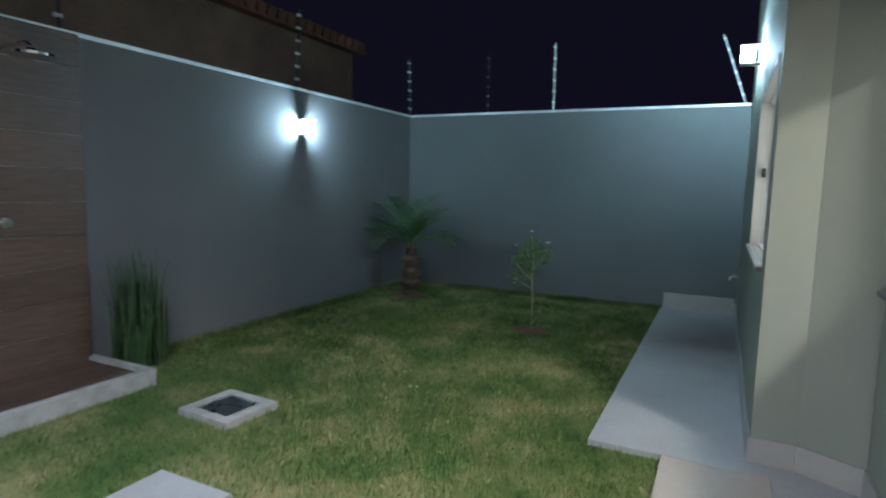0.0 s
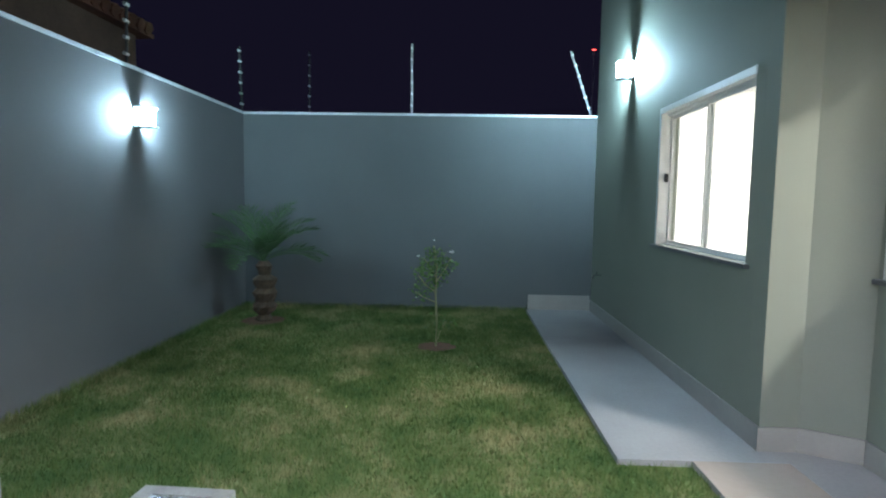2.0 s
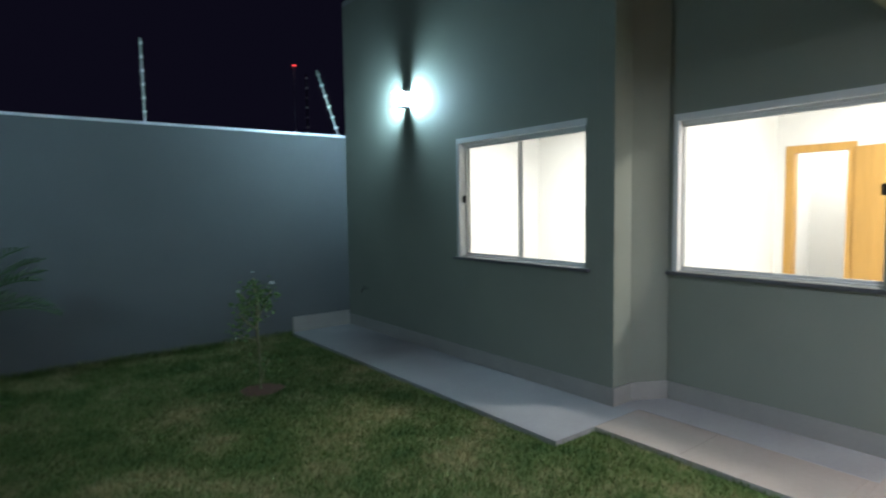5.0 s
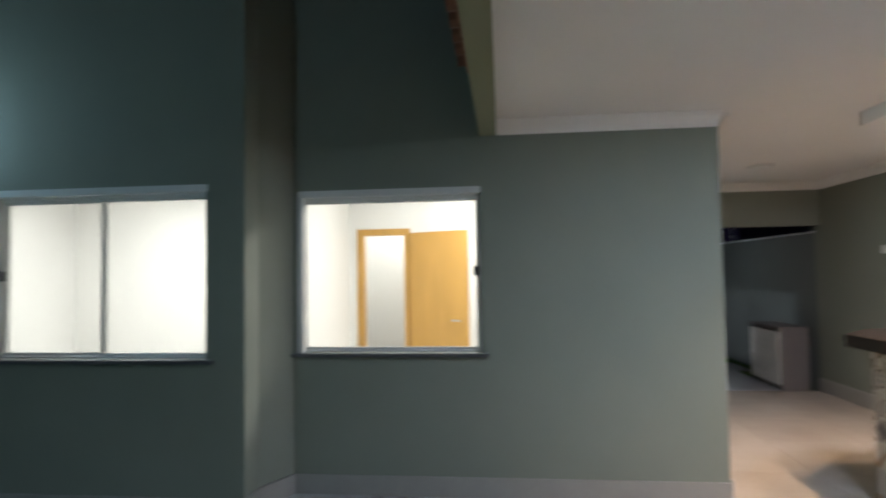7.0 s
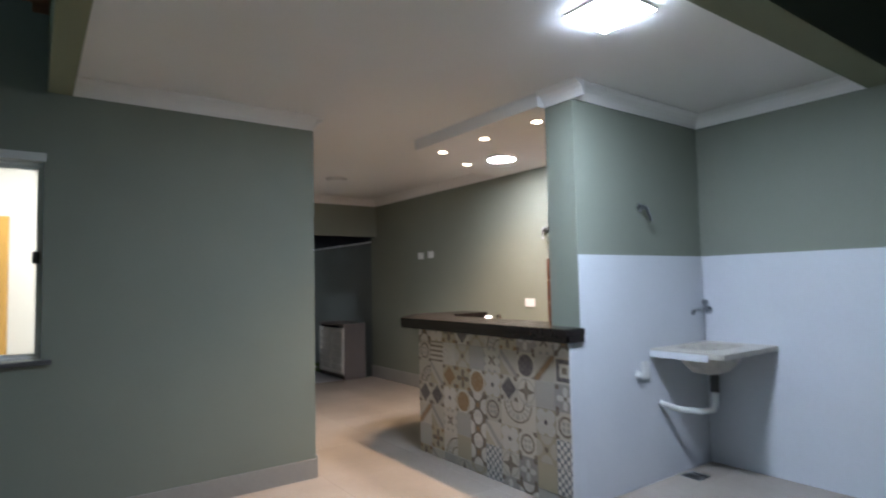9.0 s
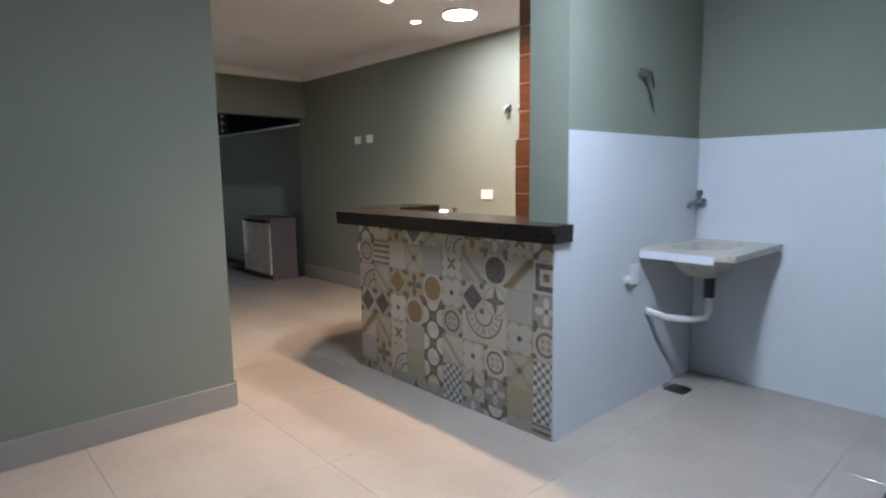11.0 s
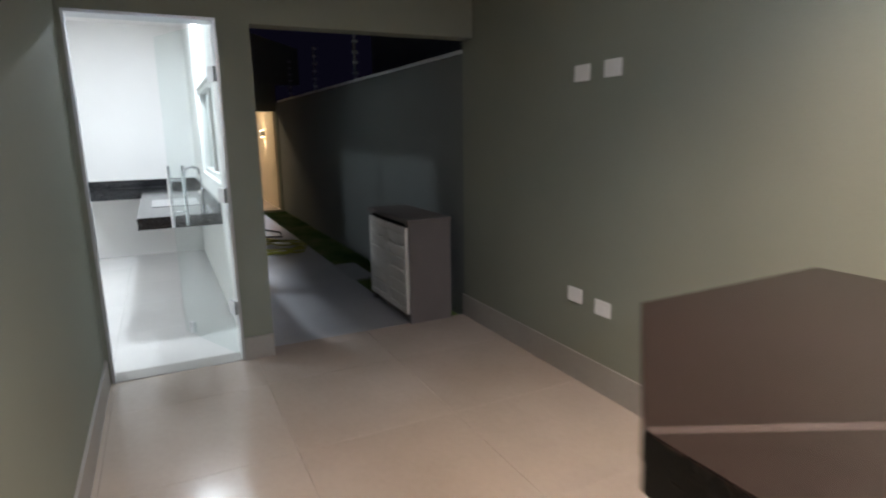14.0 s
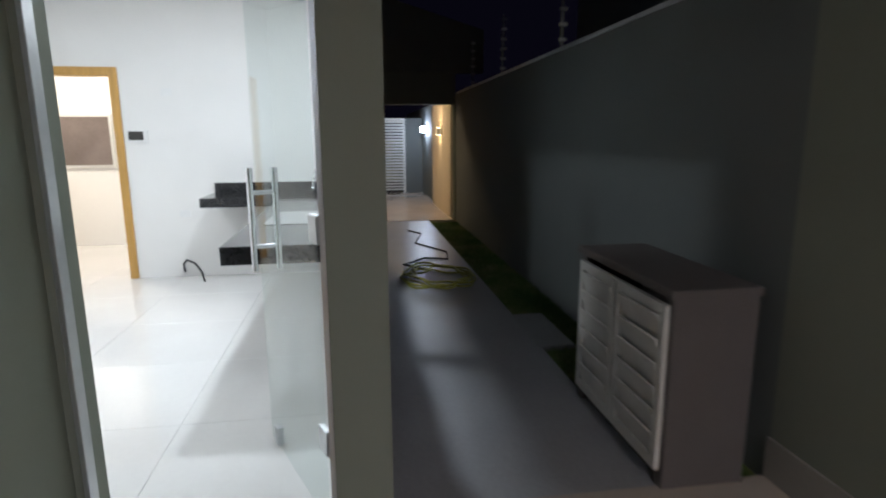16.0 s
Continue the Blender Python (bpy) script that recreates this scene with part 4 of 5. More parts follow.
# ---- barbecue column clad in wood-look tiles ----
bbq = thing("barbecue_column", (-0.53, -5.2, 0.0), "tall barbecue column clad in reddish wood-look tiles", "barbecue")
part("core", boxes((-0.838, -0.235, YS + 0.002, -4.809, 0.0, CROWNZ - 0.002), (-0.838, -0.205, YS + 0.002, -4.806, 0.0, 1.536)), PALE_GROUT, bbq)

# ---- wall plates, taps and small fittings on the porch walls ----
def plate(at, face, w=0.075, h=0.115, group="wall plates", wide=False, label="white plastic wall plate with a socket"):
    x, y, z = at
    if wide:
        w, h = h, w
    p = thing("wall_plate", at, label, "wall plate", group)
    if face == "y":
        part("cover", boxes((x - w / 2, x + w / 2, y + 0.001, y + 0.010, z - h / 2, z + h / 2), bevel=0.003), PLASTIC, p)
        part("socket", boxes((x - w / 4, x + w / 4, y + 0.010, y + 0.013, z - h / 5, z + h / 5), bevel=0.001), PLASTIC, p)
    elif face == "-y":
        part("cover", boxes((x - w / 2, x + w / 2, y - 0.010, y - 0.001, z - h / 2, z + h / 2), bevel=0.003), PLASTIC, p)
        part("socket", boxes((x - w / 4, x + w / 4, y - 0.013, y - 0.010, z - h / 5, z + h / 5), bevel=0.001), PLASTIC, p)
    else:
        part("cover", boxes((x - 0.010, x - 0.001, y - w / 2, y + w / 2, z - h / 2, z + h / 2), bevel=0.003), PLASTIC, p)
        part("socket", boxes((x - 0.013, x - 0.010, y - w / 4, y + w / 4, z - h / 5, z + h / 5), bevel=0.001), PLASTIC, p)
    return p


plate((2.76, YS, 1.715), "y", wide=False, w=0.12, h=0.085)
plate((2.53, YS, 1.72), "y", w=0.12, h=0.085)
plate((2.76, YS, 0.50), "y", w=0.12, h=0.085)
plate((2.53, YS, 0.48), "y", w=0.12, h=0.085)
plate((0.77, YS, 1.14), "y", w=0.14, h=0.085)
plate((-1.087, -4.79, 0.75), "x", w=0.085, h=0.12, label="white plastic wall plate on the laundry tiles")
plate((0.85, YN, 0.52), "-y", w=0.085, h=0.12, label="white plastic wall plate on the passage wall")


def valve(at, n, name="wall_valve", label="chrome stop valve on the porch wall"):
    a, n = Vector(at), Vector(n)
    v = thing(name, at, label, "valve", "wall valves")
    bm = bmesh.new()
    rod(bm, a + n * 0.001, a + n * 0.008, 0.030, 20)
    part("rose", bm, STEEL, v)
    bm = bmesh.new()
    rod(bm, a + n * 0.008, a + n * 0.05, 0.012, 12)
    part("stem", bm, STEEL, v)
    bm = bmesh.new()
    side = n.cross(Vector((0, 0, 1)))
    rod(bm, a + n * 0.035 - side * 0.016, a + n * 0.035 + side * 0.016, 0.017, 12)
    rod(bm, a + n * 0.055, a + n * 0.075 - side * 0.018 + Vector((0, 0, -0.095)), 0.012, 10, 0.009)
    part("handle", bm, STEEL, v)


valve((0.515, YS, 1.865), (0, 1, 0))
valve((0.365, YS, 1.865), (0, 1, 0))
valve((-1.075, -4.82, 1.85), (-1, 0, 0), label="chrome stop valve above the laundry tiles")

# ---- laundry sink ----
tank = thing("laundry_sink", (-1.33, -5.15, 0.86), "small beige stone laundry sink fixed in the tiled corner", "laundry sink")
SX0, SX1, SY0, SY1, SZ = -1.60, -1.088, YS + 0.013, -4.86, 0.89
ix0, ix1, iy0, iy1 = SX0 + 0.13, SX1 - 0.06, SY0 + 0.10, SY1 - 0.13
bm = bmesh.new()
NS = 32
cx, cy = (ix0 + ix1) / 2, (iy0 + iy1) / 2
loops = []
for f, z in ((1.0, SZ - 0.004), (0.97, SZ - 0.012), (0.86, SZ - 0.10), (0.55, SZ - 0.17), (0.12, SZ - 0.19)):
    ring = []
    for k in range(NS):
        a = 2 * math.pi * k / NS
        q = (abs(math.cos(a)) ** 4 + abs(math.sin(a)) ** 4) ** -0.25
        ring.append(bm.verts.new((cx + f * q * math.cos(a) * (ix1 - ix0) / 2, cy + f * q * math.sin(a) * (iy1 - iy0) / 2, z)))
    loops.append(ring)
for u, v in zip(loops, loops[1:]):
    for k in range(NS):
        bm.faces.new((u[k], u[(k + 1) % NS], v[(k + 1) % NS], v[k]))
bm.faces.new(loops[-1])
part("bowl", bm, MARBLE, tank, smooth=True)
bm = bmesh.new()
hole = [bm.verts.new((p.x, p.y, SZ)) for p in [Vector((cx + (abs(math.cos(a)) ** 4 + abs(math.sin(a)) ** 4) ** -0.25 * math.cos(a) * (ix1 - ix0) / 2, cy + (abs(math.cos(a)) ** 4 + abs(math.sin(a)) ** 4) ** -0.25 * math.sin(a) * (iy1 - iy0) / 2, 0)) for a in [2 * math.pi * k / NS for k in range(NS)]]]
edge = []
for k in range(NS):
    a = 2 * math.pi * k / NS
    q = 1 / max(abs(math.cos(a)), abs(math.sin(a)))
    edge.append(bm.verts.new(((SX0 + SX1) / 2 + q * math.cos(a) * (SX1 - SX0) / 2, (SY0 + SY1) / 2 + q * math.sin(a) * (SY1 - SY0) / 2, SZ)))
for k in range(NS):
    bm.faces.new((hole[k], hole[(k + 1) % NS], edge[(k + 1) % NS], edge[k]))
low = bmesh.ops.extrude_face_region(bm, geom=bm.faces[:])
bmesh.ops.translate(bm, vec=(0, 0, -0.035), verts=[g for g in low["geom"] if isinstance(g, bmesh.types.BMVert)])
part("rim", bm, MARBLE, tank, "grey beige stone slab")
part("front_lip", boxes((SX0 + 0.10, SX1, SY1, SY1 + 0.015, SZ - 0.055, SZ - 0.01), bevel=0.004), WTILE, tank, "pale front lip")
bm = bmesh.new()
rod(bm, (-1.34, -5.20, SZ - 0.30), (-1.34, -5.20, SZ - 0.185), 0.03, 14)
part("drain_cup", bm, DARK_PLASTIC, tank)
bm = bmesh.new()
tube(bm, [(-1.34, -5.20, SZ - 0.30), (-1.34, -5.20, SZ - 0.38), (-1.33, -5.19, SZ - 0.42), (-1.28, -5.12, SZ - 0.43), (-1.18, -5.0, SZ - 0.41), (-1.10, -4.95, SZ - 0.38), (-1.088, -4.94, SZ - 0.37)], 0.019, 10)
part("waste_pipe", bm, PLASTIC, tank, "white corrugated waste pipe", smooth=True)
lf = thing("laundry_tap", (-1.12, YS + 0.012, 1.12), "chrome wall tap with a long spout over the laundry sink", "tap")
bm = bmesh.new()
rod(bm, (-1.12, YS + 0.0115, 1.12), (-1.12, YS + 0.02, 1.12), 0.032, 18)
part("rose", bm, STEEL, lf)
bm = bmesh.new()
rod(bm, (-1.12, YS + 0.02, 1.12), (-1.12, YS + 0.085, 1.12), 0.019, 14)
part("body", bm, STEEL, lf)
bm = bmesh.new()
tube(bm, [(-1.12, YS + 0.08, 1.12), (-1.14, YS + 0.18, 1.125), (-1.16, YS + 0.27, 1.125), (-1.165, YS + 0.295, 1.118), (-1.166, YS + 0.30, 1.098)], 0.012, 10)
part("spout", bm, STEEL, lf, smooth=True)
bm = bmesh.new()
rod(bm, (-1.12, YS + 0.055, 1.135), (-1.12, YS + 0.055, 1.165), 0.010, 12)
rod(bm, (-1.12, YS + 0.055, 1.165), (-1.12, YS + 0.055, 1.20), 0.022, 12, 0.018)
part("handle", bm, STEEL, lf)
fd = thing("floor_drain", (-1.19, -5.17, 0.0), "small square dark floor drain", "drain")
part("grate", boxes((-1.26, -1.12, -5.24, -5.10, 0.0, 0.004), bevel=0.001), STEEL, fd)
for i in range(5):
    part("slot", boxes((-1.245, -1.135, -5.228 + i * 0.027, -5.212 + i * 0.027, 0.004, 0.0052)), DARK_PLASTIC, fd)

wc = thing("water_outlet_cap", (-1.087, -4.705, 0.73), "small round white cap on the laundry tiles", "outlet cap")
bm = bmesh.new()
rod(bm, (-1.0865, -4.705, 0.73), (-1.105, -4.705, 0.73), 0.024, 18, 0.020)
part("cap", bm, PLASTIC, wc)
bm = bmesh.new()
rod(bm, (-1.105, -4.705, 0.73), (-1.118, -4.705, 0.73), 0.012, 12)
part("plug", bm, PLASTIC, wc)

# ---- kitchen door of glass, standing open ----
kd = thing("door_1", (XE + 0.07, KD0, 0.0), "clear glass kitchen door standing open, steel bar handles", "door", kind="structure")
part("door_frame", boxes((XE - 0.006, XE + 0.156, KD0 + 0.001, KD0 + 0.016, 0.004, KDH - 0.018), (XE - 0.006, XE + 0.05, KD1 - 0.016, KD1 - 0.001, 0.004, KDH - 0.018), (XE - 0.006, XE + 0.156, KD0 + 0.001, KD1 - 0.001, KDH - 0.017, KDH - 0.001), bevel=0.002), ALU, kd, "thin aluminium frame")
part("threshold", boxes((XE, XE + 0.15, KD0, KD1, -0.009, 0.004)), SKIRT, kd, "grey stone threshold")
ang = math.atan2(0.34, 0.80)
LEAF = Matrix.Translation((XE + 0.10, KD0 + 0.03, 0)) @ Matrix.Rotation(ang, 4, "Z")
bm = bmesh.new()
box(bm, 0.01, 0.73, -0.004, 0.004, 0.012, KDH - 0.012, m=LEAF)
lf_ = part("leaf", bm, DOORGLASS, kd, "clear tempered glass leaf")
lf_.visible_shadow = False
for zz in (0.33, 1.055, 1.78):
    bm = bmesh.new()
    box(bm, -0.03, 0.05, -0.012, 0.012, zz - 0.045, zz + 0.045, m=LEAF)
    soften(bm, 0.003)
    part("hinge", bm, ALU, kd)
for s in (-1, 1):
    bm = bmesh.new()
    c = LEAF @ Vector((0.63, s * 0.05, 0))
    rod(bm, (c.x, c.y, 0.80), (c.x, c.y, 1.22), 0.0125, 14)
    part("bar_handle", bm, CHROME, kd)
bm = bmesh.new()
for zz in (0.90, 1.12):
    rod(bm, LEAF @ Vector((0.63, -0.05, zz)), LEAF @ Vector((0.63, 0.05, zz)), 0.009, 10)
part("handle_bracket", bm, CHROME, kd)
bm = bmesh.new()
box(bm, 0.60, 0.64, -0.014, 0.014, 0.02, 0.10, m=LEAF)
part("floor_bolt", bm, ALU, kd)

# ---- kitchen ----
kt = thing("sink_counter", (6.4, -3.62, 0), "black granite kitchen counter with a steel sink", "kitchen counter")
part("top", boxes((5.06, 7.40, KY0 + 0.001, -3.32, 0.79, 0.82), bevel=0.003), BLACK_STONE, kt)
part("apron", boxes((5.06, 7.40, -3.34, -3.322, 0.73, 0.789), (5.06, 5.08, KY0 + 0.001, -3.341, 0.73, 0.789)), BLACK_STONE, kt)
part("sink_bowl", boxes((5.75, 6.35, -3.80, -3.42, 0.8205, 0.8235), bevel=0.001), CHROME, kt, "steel sink rim")
part("splashback", boxes((5.06, 7.999, KY0 + 0.001, KY0 + 0.02, 0.821, 0.90)), BLACK_STONE, kt)
kc = thing("wall_counter", (7.7, -3.2, 0.8), "black granite counter fixed to the far kitchen wall", "kitchen counter")
part("top", boxes((7.402, 7.999, KY0 + 0.021, -2.64, 0.79, 0.82), bevel=0.003), BLACK_STONE, kc)
part("apron", boxes((7.402, 7.42, -3.31, -2.64, 0.74, 0.789), (7.421, 7.99, -2.66, -2.641, 0.74, 0.789)), BLACK_STONE, kc)
part("splashback", boxes((7.98, 7.999, KY0 + 0.021, -2.64, 0.821, 0.91)), BLACK_STONE, kc)
kf = thing("kitchen_faucet", (6.05, KY0 + 0.07, 0.82), "curved chrome faucet standing by the kitchen sink", "faucet")
bm = bmesh.new()
tube(bm, [(6.05, KY0 + 0.07, 0.8205), (6.05, KY0 + 0.07, 1.05), (6.05, KY0 + 0.085, 1.11), (6.05, KY0 + 0.13, 1.14), (6.05, KY0 + 0.19, 1.12), (6.05, KY0 + 0.21, 1.06), (6.05, KY0 + 0.212, 1.0)], 0.012, 10)
part("spout", bm, CHROME, kf, smooth=True)
bm = bmesh.new()
rod(bm, (6.09, KY0 + 0.07, 0.88), (6.15, KY0 + 0.09, 0.90), 0.012, 12)
rod(bm, (6.05, KY0 + 0.07, 0.88), (6.09, KY0 + 0.07, 0.88), 0.014, 12)
part("handle", bm, CHROME, kf)
kw = thing("window_3", (6.0, KY0, KW[2]), "white aluminium kitchen window to the corridor", "window", kind="structure")
x0, x1, z0, z1 = KW
part("window_frame", boxes((x0, x0 + 0.05, KY0 - 0.10, KY0 - 0.03, z0, z1), (x1 - 0.05, x1, KY0 - 0.10, KY0 - 0.03, z0, z1), (x0 + 0.05, x1 - 0.05, KY0 - 0.10, KY0 - 0.03, z0, z0 + 0.05), (x0 + 0.05, x1 - 0.05, KY0 - 0.10, KY0 - 0.03, z1 - 0.05, z1), ((x0 + x1) / 2 - 0.03, (x0 + x1) / 2 + 0.03, KY0 - 0.09, KY0 - 0.04, z0 + 0.05, z1 - 0.05), bevel=0.003), ALU_W, kw)
kwg = part("pane", boxes((x0 + 0.05, x1 - 0.05, KY0 - 0.067, KY0 - 0.063, z0 + 0.05, z1 - 0.05)), GLASS, kw)
kwg.visible_shadow = False


def flat_door_frame(name, x, y0, y1, h, label, d=0.13):
    f = thing(name, (x, (y0 + y1) / 2, 0), label, "door frame", kind="structure")
    part("jamb", boxes((x - 0.015, x + d, y0, y0 + 0.03, 0, h), (x - 0.015, x - 0.001, y0 - 0.045, y0, 0, h + 0.045), bevel=0.002), OAK, f)
    part("jamb", boxes((x - 0.015, x + d, y1 - 0.03, y1, 0, h), (x - 0.015, x - 0.001, y1, y1 + 0.045, 0, h + 0.045), bevel=0.002), OAK, f)
    part("head", boxes((x - 0.015, x + d, y0 + 0.03, y1 - 0.03, h - 0.03, h), (x - 0.015, x - 0.001, y0, y1, h, h + 0.045), bevel=0.002), OAK, f)
    return f


flat_door_frame("door_frame_2", KX1, FD0, FD1, 1.92, "honey wood door frame in the kitchen wall")
flat_door_frame("door_frame_3", BX, DR0, DR1, 2.01, "honey wood door frame of the bedroom", 0.11)
bd = thing("door_2", (BX - 0.03, DR0 - 0.005, 0), "honey wood bedroom door standing wide open", "door", kind="structure")
BD = Matrix.Translation((BX - 0.035, DR0 - 0.05, 0)) @ Matrix.Rotation(math.atan2(-0.65, -0.28), 4, "Z")
bm = bmesh.new()
box(bm, 0.0, 0.72, -0.018, 0.018, 0.01, 2.0, m=BD)
soften(bm, 0.002)
part("leaf", bm, OAK, bd)
bm = bmesh.new()
for s in (-1, 1):
    rod(bm, BD @ Vector((0.65, s * 0.018, 1.03)), BD @ Vector((0.65, s * 0.06, 1.03)), 0.009, 10)
    rod(bm, BD @ Vector((0.66, s * 0.06, 1.03)), BD @ Vector((0.54, s * 0.06, 1.03)), 0.009, 10)
part("handle", bm, CHROME, bd)
bm = bmesh.new()
tube(bm, [(7.99, -2.30, 0.05), (7.93, -2.31, 0.14), (7.87, -2.36, 0.19), (7.80, -2.45, 0.17), (7.74, -2.52, 0.10), (7.70, -2.55, 0.01)], 0.009, 8)
solid("loose_cable", bm, RUBBER, "black loose cable looping out of the kitchen wall", "cable", smooth=True)
plate((KX1, -2.35, 0.62), "x", w=0.10, h=0.07, label="white plastic wall plate in the kitchen")
plate((KX1, -2.28, 1.75), "x", w=0.10, h=0.07, label="white plastic wall plate in the kitchen")
ic = thing("intercom", (KX1, -1.99, 1.36), "small white intercom with a dark screen", "intercom")
part("body", boxes((KX1 - 0.02, KX1 - 0.001, -2.09, -1.91, 1.29, 1.41), bevel=0.004), PLASTIC, ic)
part("screen", boxes((KX1 - 0.022, KX1 - 0.0205, -2.05, -1.92, 1.315, 1.395)), DARK_PLASTIC, ic)
wr = thing("washroom_window", (KX1 + 1.89, -0.9, 1.3), "dark window with a white frame in the far room", "window")
part("window_frame", boxes((KX1 + 1.87, KX1 + 1.899, -1.06, -0.40, 0.98, 1.62), bevel=0.003), ALU_W, wr)
part("pane", boxes((KX1 + 1.865, KX1 + 1.8695, -1.03, -0.43, 1.01, 1.59)), mat("dark_pane", (0.16, 0.13, 0.12), 0.2, var=0.2), wr)


def room_light(at, watts, s=0.2, name="room_ceiling_light", col=NEUTRAL):
    x, y, z = at
    l = thing(name, at, "lit square white ceiling light indoors", "ceiling light", "indoor ceiling lights")
    part("frame", boxes((x - s, x + s, y - s, y + s, z - 0.012, z - 0.001)), PLASTIC, l)
    part("diffuser", boxes((x - s + 0.01, x + s - 0.01, y - s + 0.01, y + s - 0.01, z - 0.02, z - 0.013)), GLOW_ROOM, l)
    lamp_area((x, y, z - 0.03), watts, col, 2 * s, 2 * s)


room_light((1.9, 2.1, 2.7), ROOM_W)
room_light((1.7, -1.5, 2.7), ROOM_W * 0.85)
room_light((BX + 0.5, -0.45, 2.7), ROOM_W * 0.18, 0.12)
room_light((5.7, -1.8, KZ), KITCHEN_W, 0.2, col=(0.80, 0.90, 1.0))
room_light((6.1, -3.64, KZ), KITCHEN_W * 1.3, 0.07, col=(0.80, 0.90, 1.0))
room_light((8.9, -0.9, KZ), 45, col=(1.0, 0.90, 0.78))

# ---- side corridor ----
gb = thing("gas_cabinet", (4.49, -5.27, 0), "taupe gas cabinet with white louvred doors", "cabinet")
CX0, CX1, CY0, CY1, CH = 4.07, 4.92, -5.44, -5.10, 0.76
for a in (CX0, CX1 - 0.06):
    part("side_panel", boxes((a, a + 0.06, CY0, CY1, -0.035, CH), bevel=0.003), CABINET, gb)
part("back_panel", boxes((CX0 + 0.061, CX1 - 0.061, CY0, CY0 + 0.05, 0, CH)), CABINET, gb)
part("base", boxes((CX0 + 0.061, CX1 - 0.061, CY0 + 0.051, CY1 - 0.03, 0, 0.06)), CABINET, gb)
part("top", boxes((CX0 - 0.02, CX1 + 0.02, CY0, CY1 + 0.02, CH + 0.001, CH + 0.035), bevel=0.004), CABINET, gb, "taupe top slab")
for k in range(2):
    a = CX0 + 0.025 + k * 0.405
    b = a + 0.395
    dd = part("door", boxes((a, a + 0.04, CY1 + 0.001, CY1 + 0.022, 0.07, CH - 0.03), (b - 0.04, b, CY1 + 0.001, CY1 + 0.022, 0.07, CH - 0.03), (a + 0.04, b - 0.04, CY1 + 0.001, CY1 + 0.022, 0.07, 0.11), (a + 0.04, b - 0.04, CY1 + 0.001, CY1 + 0.022, CH - 0.07, CH - 0.03), (a + 0.04, b - 0.04, CY1 + 0.001, CY1 + 0.003, 0.11, CH - 0.07), bevel=0.001), LOUVRE, gb)
    for i in range(6):
        bm = bmesh.new()
        box(bm, a + 0.041, b - 0.041, -0.004, 0.004, -0.052, 0.052, m=Matrix.Translation((0, CY1 + 0.014, 0.16 + i * 0.094)) @ Matrix.Rotation(radians(-14), 4, "X"))
        part("slat", bm, LOUVRE, dd)
solid("inspection_cover", boxes((5.60, 6.29, -5.36, -5.11, -0.06, 0.002), bevel=0.006), CONCRETE, "square concrete inspection cover beside the corridor path", "drain cover")
hs = thing("garden_hose", (7.5, -4.75, 0.0), "coiled yellow green garden hose lying on the corridor path", "hose")
bm = bmesh.new()
pts = []
for i in range(150):
    a = i * 0.21
    r = 0.30 + 0.07 * math.sin(i * 0.37) + 0.03 * math.sin(i * 1.1)
    pts.append((7.45 + r * 1.25 * math.cos(a) + 0.04 * math.sin(i * 0.13), -4.72 + r * math.sin(a) * 0.95, 0.012 + 0.014 * (i // 30) + 0.006 * math.sin(i * 0.9)))
tube(bm, pts, 0.010, 7)
part("coil", bm, HOSE_Y, hs, smooth=True)
bm = bmesh.new()
tube(bm, [(7.8, -4.65, 0.02), (8.1, -4.45, 0.012), (8.4, -4.7, 0.012), (8.3, -4.95, 0.012), (8.7, -5.0, 0.012), (9.3, -4.7, 0.012), (10.0, -4.85, 0.012), (10.3, -4.7, 0.012)], 0.010, 7)
part("tail", bm, RUBBER, hs, smooth=True)

# end of the corridor: gable wall with a doorway to the lit front
GX = 11.3
DZ = 1.82
bm = boxes((GX, GX + 0.15, -5.56, -5.54, 0, 2.3), (GX, GX + 0.15, -4.3, KY0, 0, 2.3), (GX, GX + 0.15, -5.54, -4.3, DZ, 2.3))
solid("wall_front_lower", bm, PAINT, "sage painted wall at the corridor end with a doorway", "wall", "structure")
bm = bmesh.new()
v = [bm.verts.new(p) for p in ((GX - 0.03, -6.0, 2.3), (GX - 0.03, -1.0, 2.3), (GX - 0.03, -1.0, 4.4), (GX - 0.03, -6.0, 2.93))]
w = [bm.verts.new((p.co.x + 0.2, p.co.y, p.co.z)) for p in v]
bm.faces.new(v)
bm.faces.new(w[::-1])
for k in range(4):
    bm.faces.new((v[k], w[k], w[(k + 1) % 4], v[(k + 1) % 4]))
solid("wall_front_gable", bm, PAINT, "sage painted gable at the corridor end", "wall", "structure")
structure("floor_front", PORCELAIN, (GX, 20.0, YS, 2.0, -0.2, 0.001), label="tan tiled floor of the front porch", category="floor")
structure("wall_front_side", CREAM, (GX + 0.15, 13.7, YS + 0.001, YS + 0.06, 0, 2.4), label="cream painted wall of the front porch", category="wall")
solid("ceiling_front", boxes((GX + 0.15, 13.7, YS + 0.06, 1.0, 2.4, 2.5)), CEIL, "white front porch ceiling", "ceiling", "structure")
structure("wall_front_north", CREAM, (GX + 0.15, 13.7, -3.6, -3.5, 0, 2.4), label="cream painted wall of the front porch", category="wall")
sc = thing("up_down_sconce", (12.55, YS + 0.07, 1.42), "small lit up and down sconce on the cream wall", "wall lamp")
part("body", boxes((12.49, 12.61, YS + 0.061, YS + 0.14, 1.36, 1.48), bevel=0.004), WHITE, sc)
for zz in (1.355, 1.481):
    part("lens", boxes((12.51, 12.59, YS + 0.075, YS + 0.125, zz, zz + 0.004)), GLOW_SCONCE, sc)
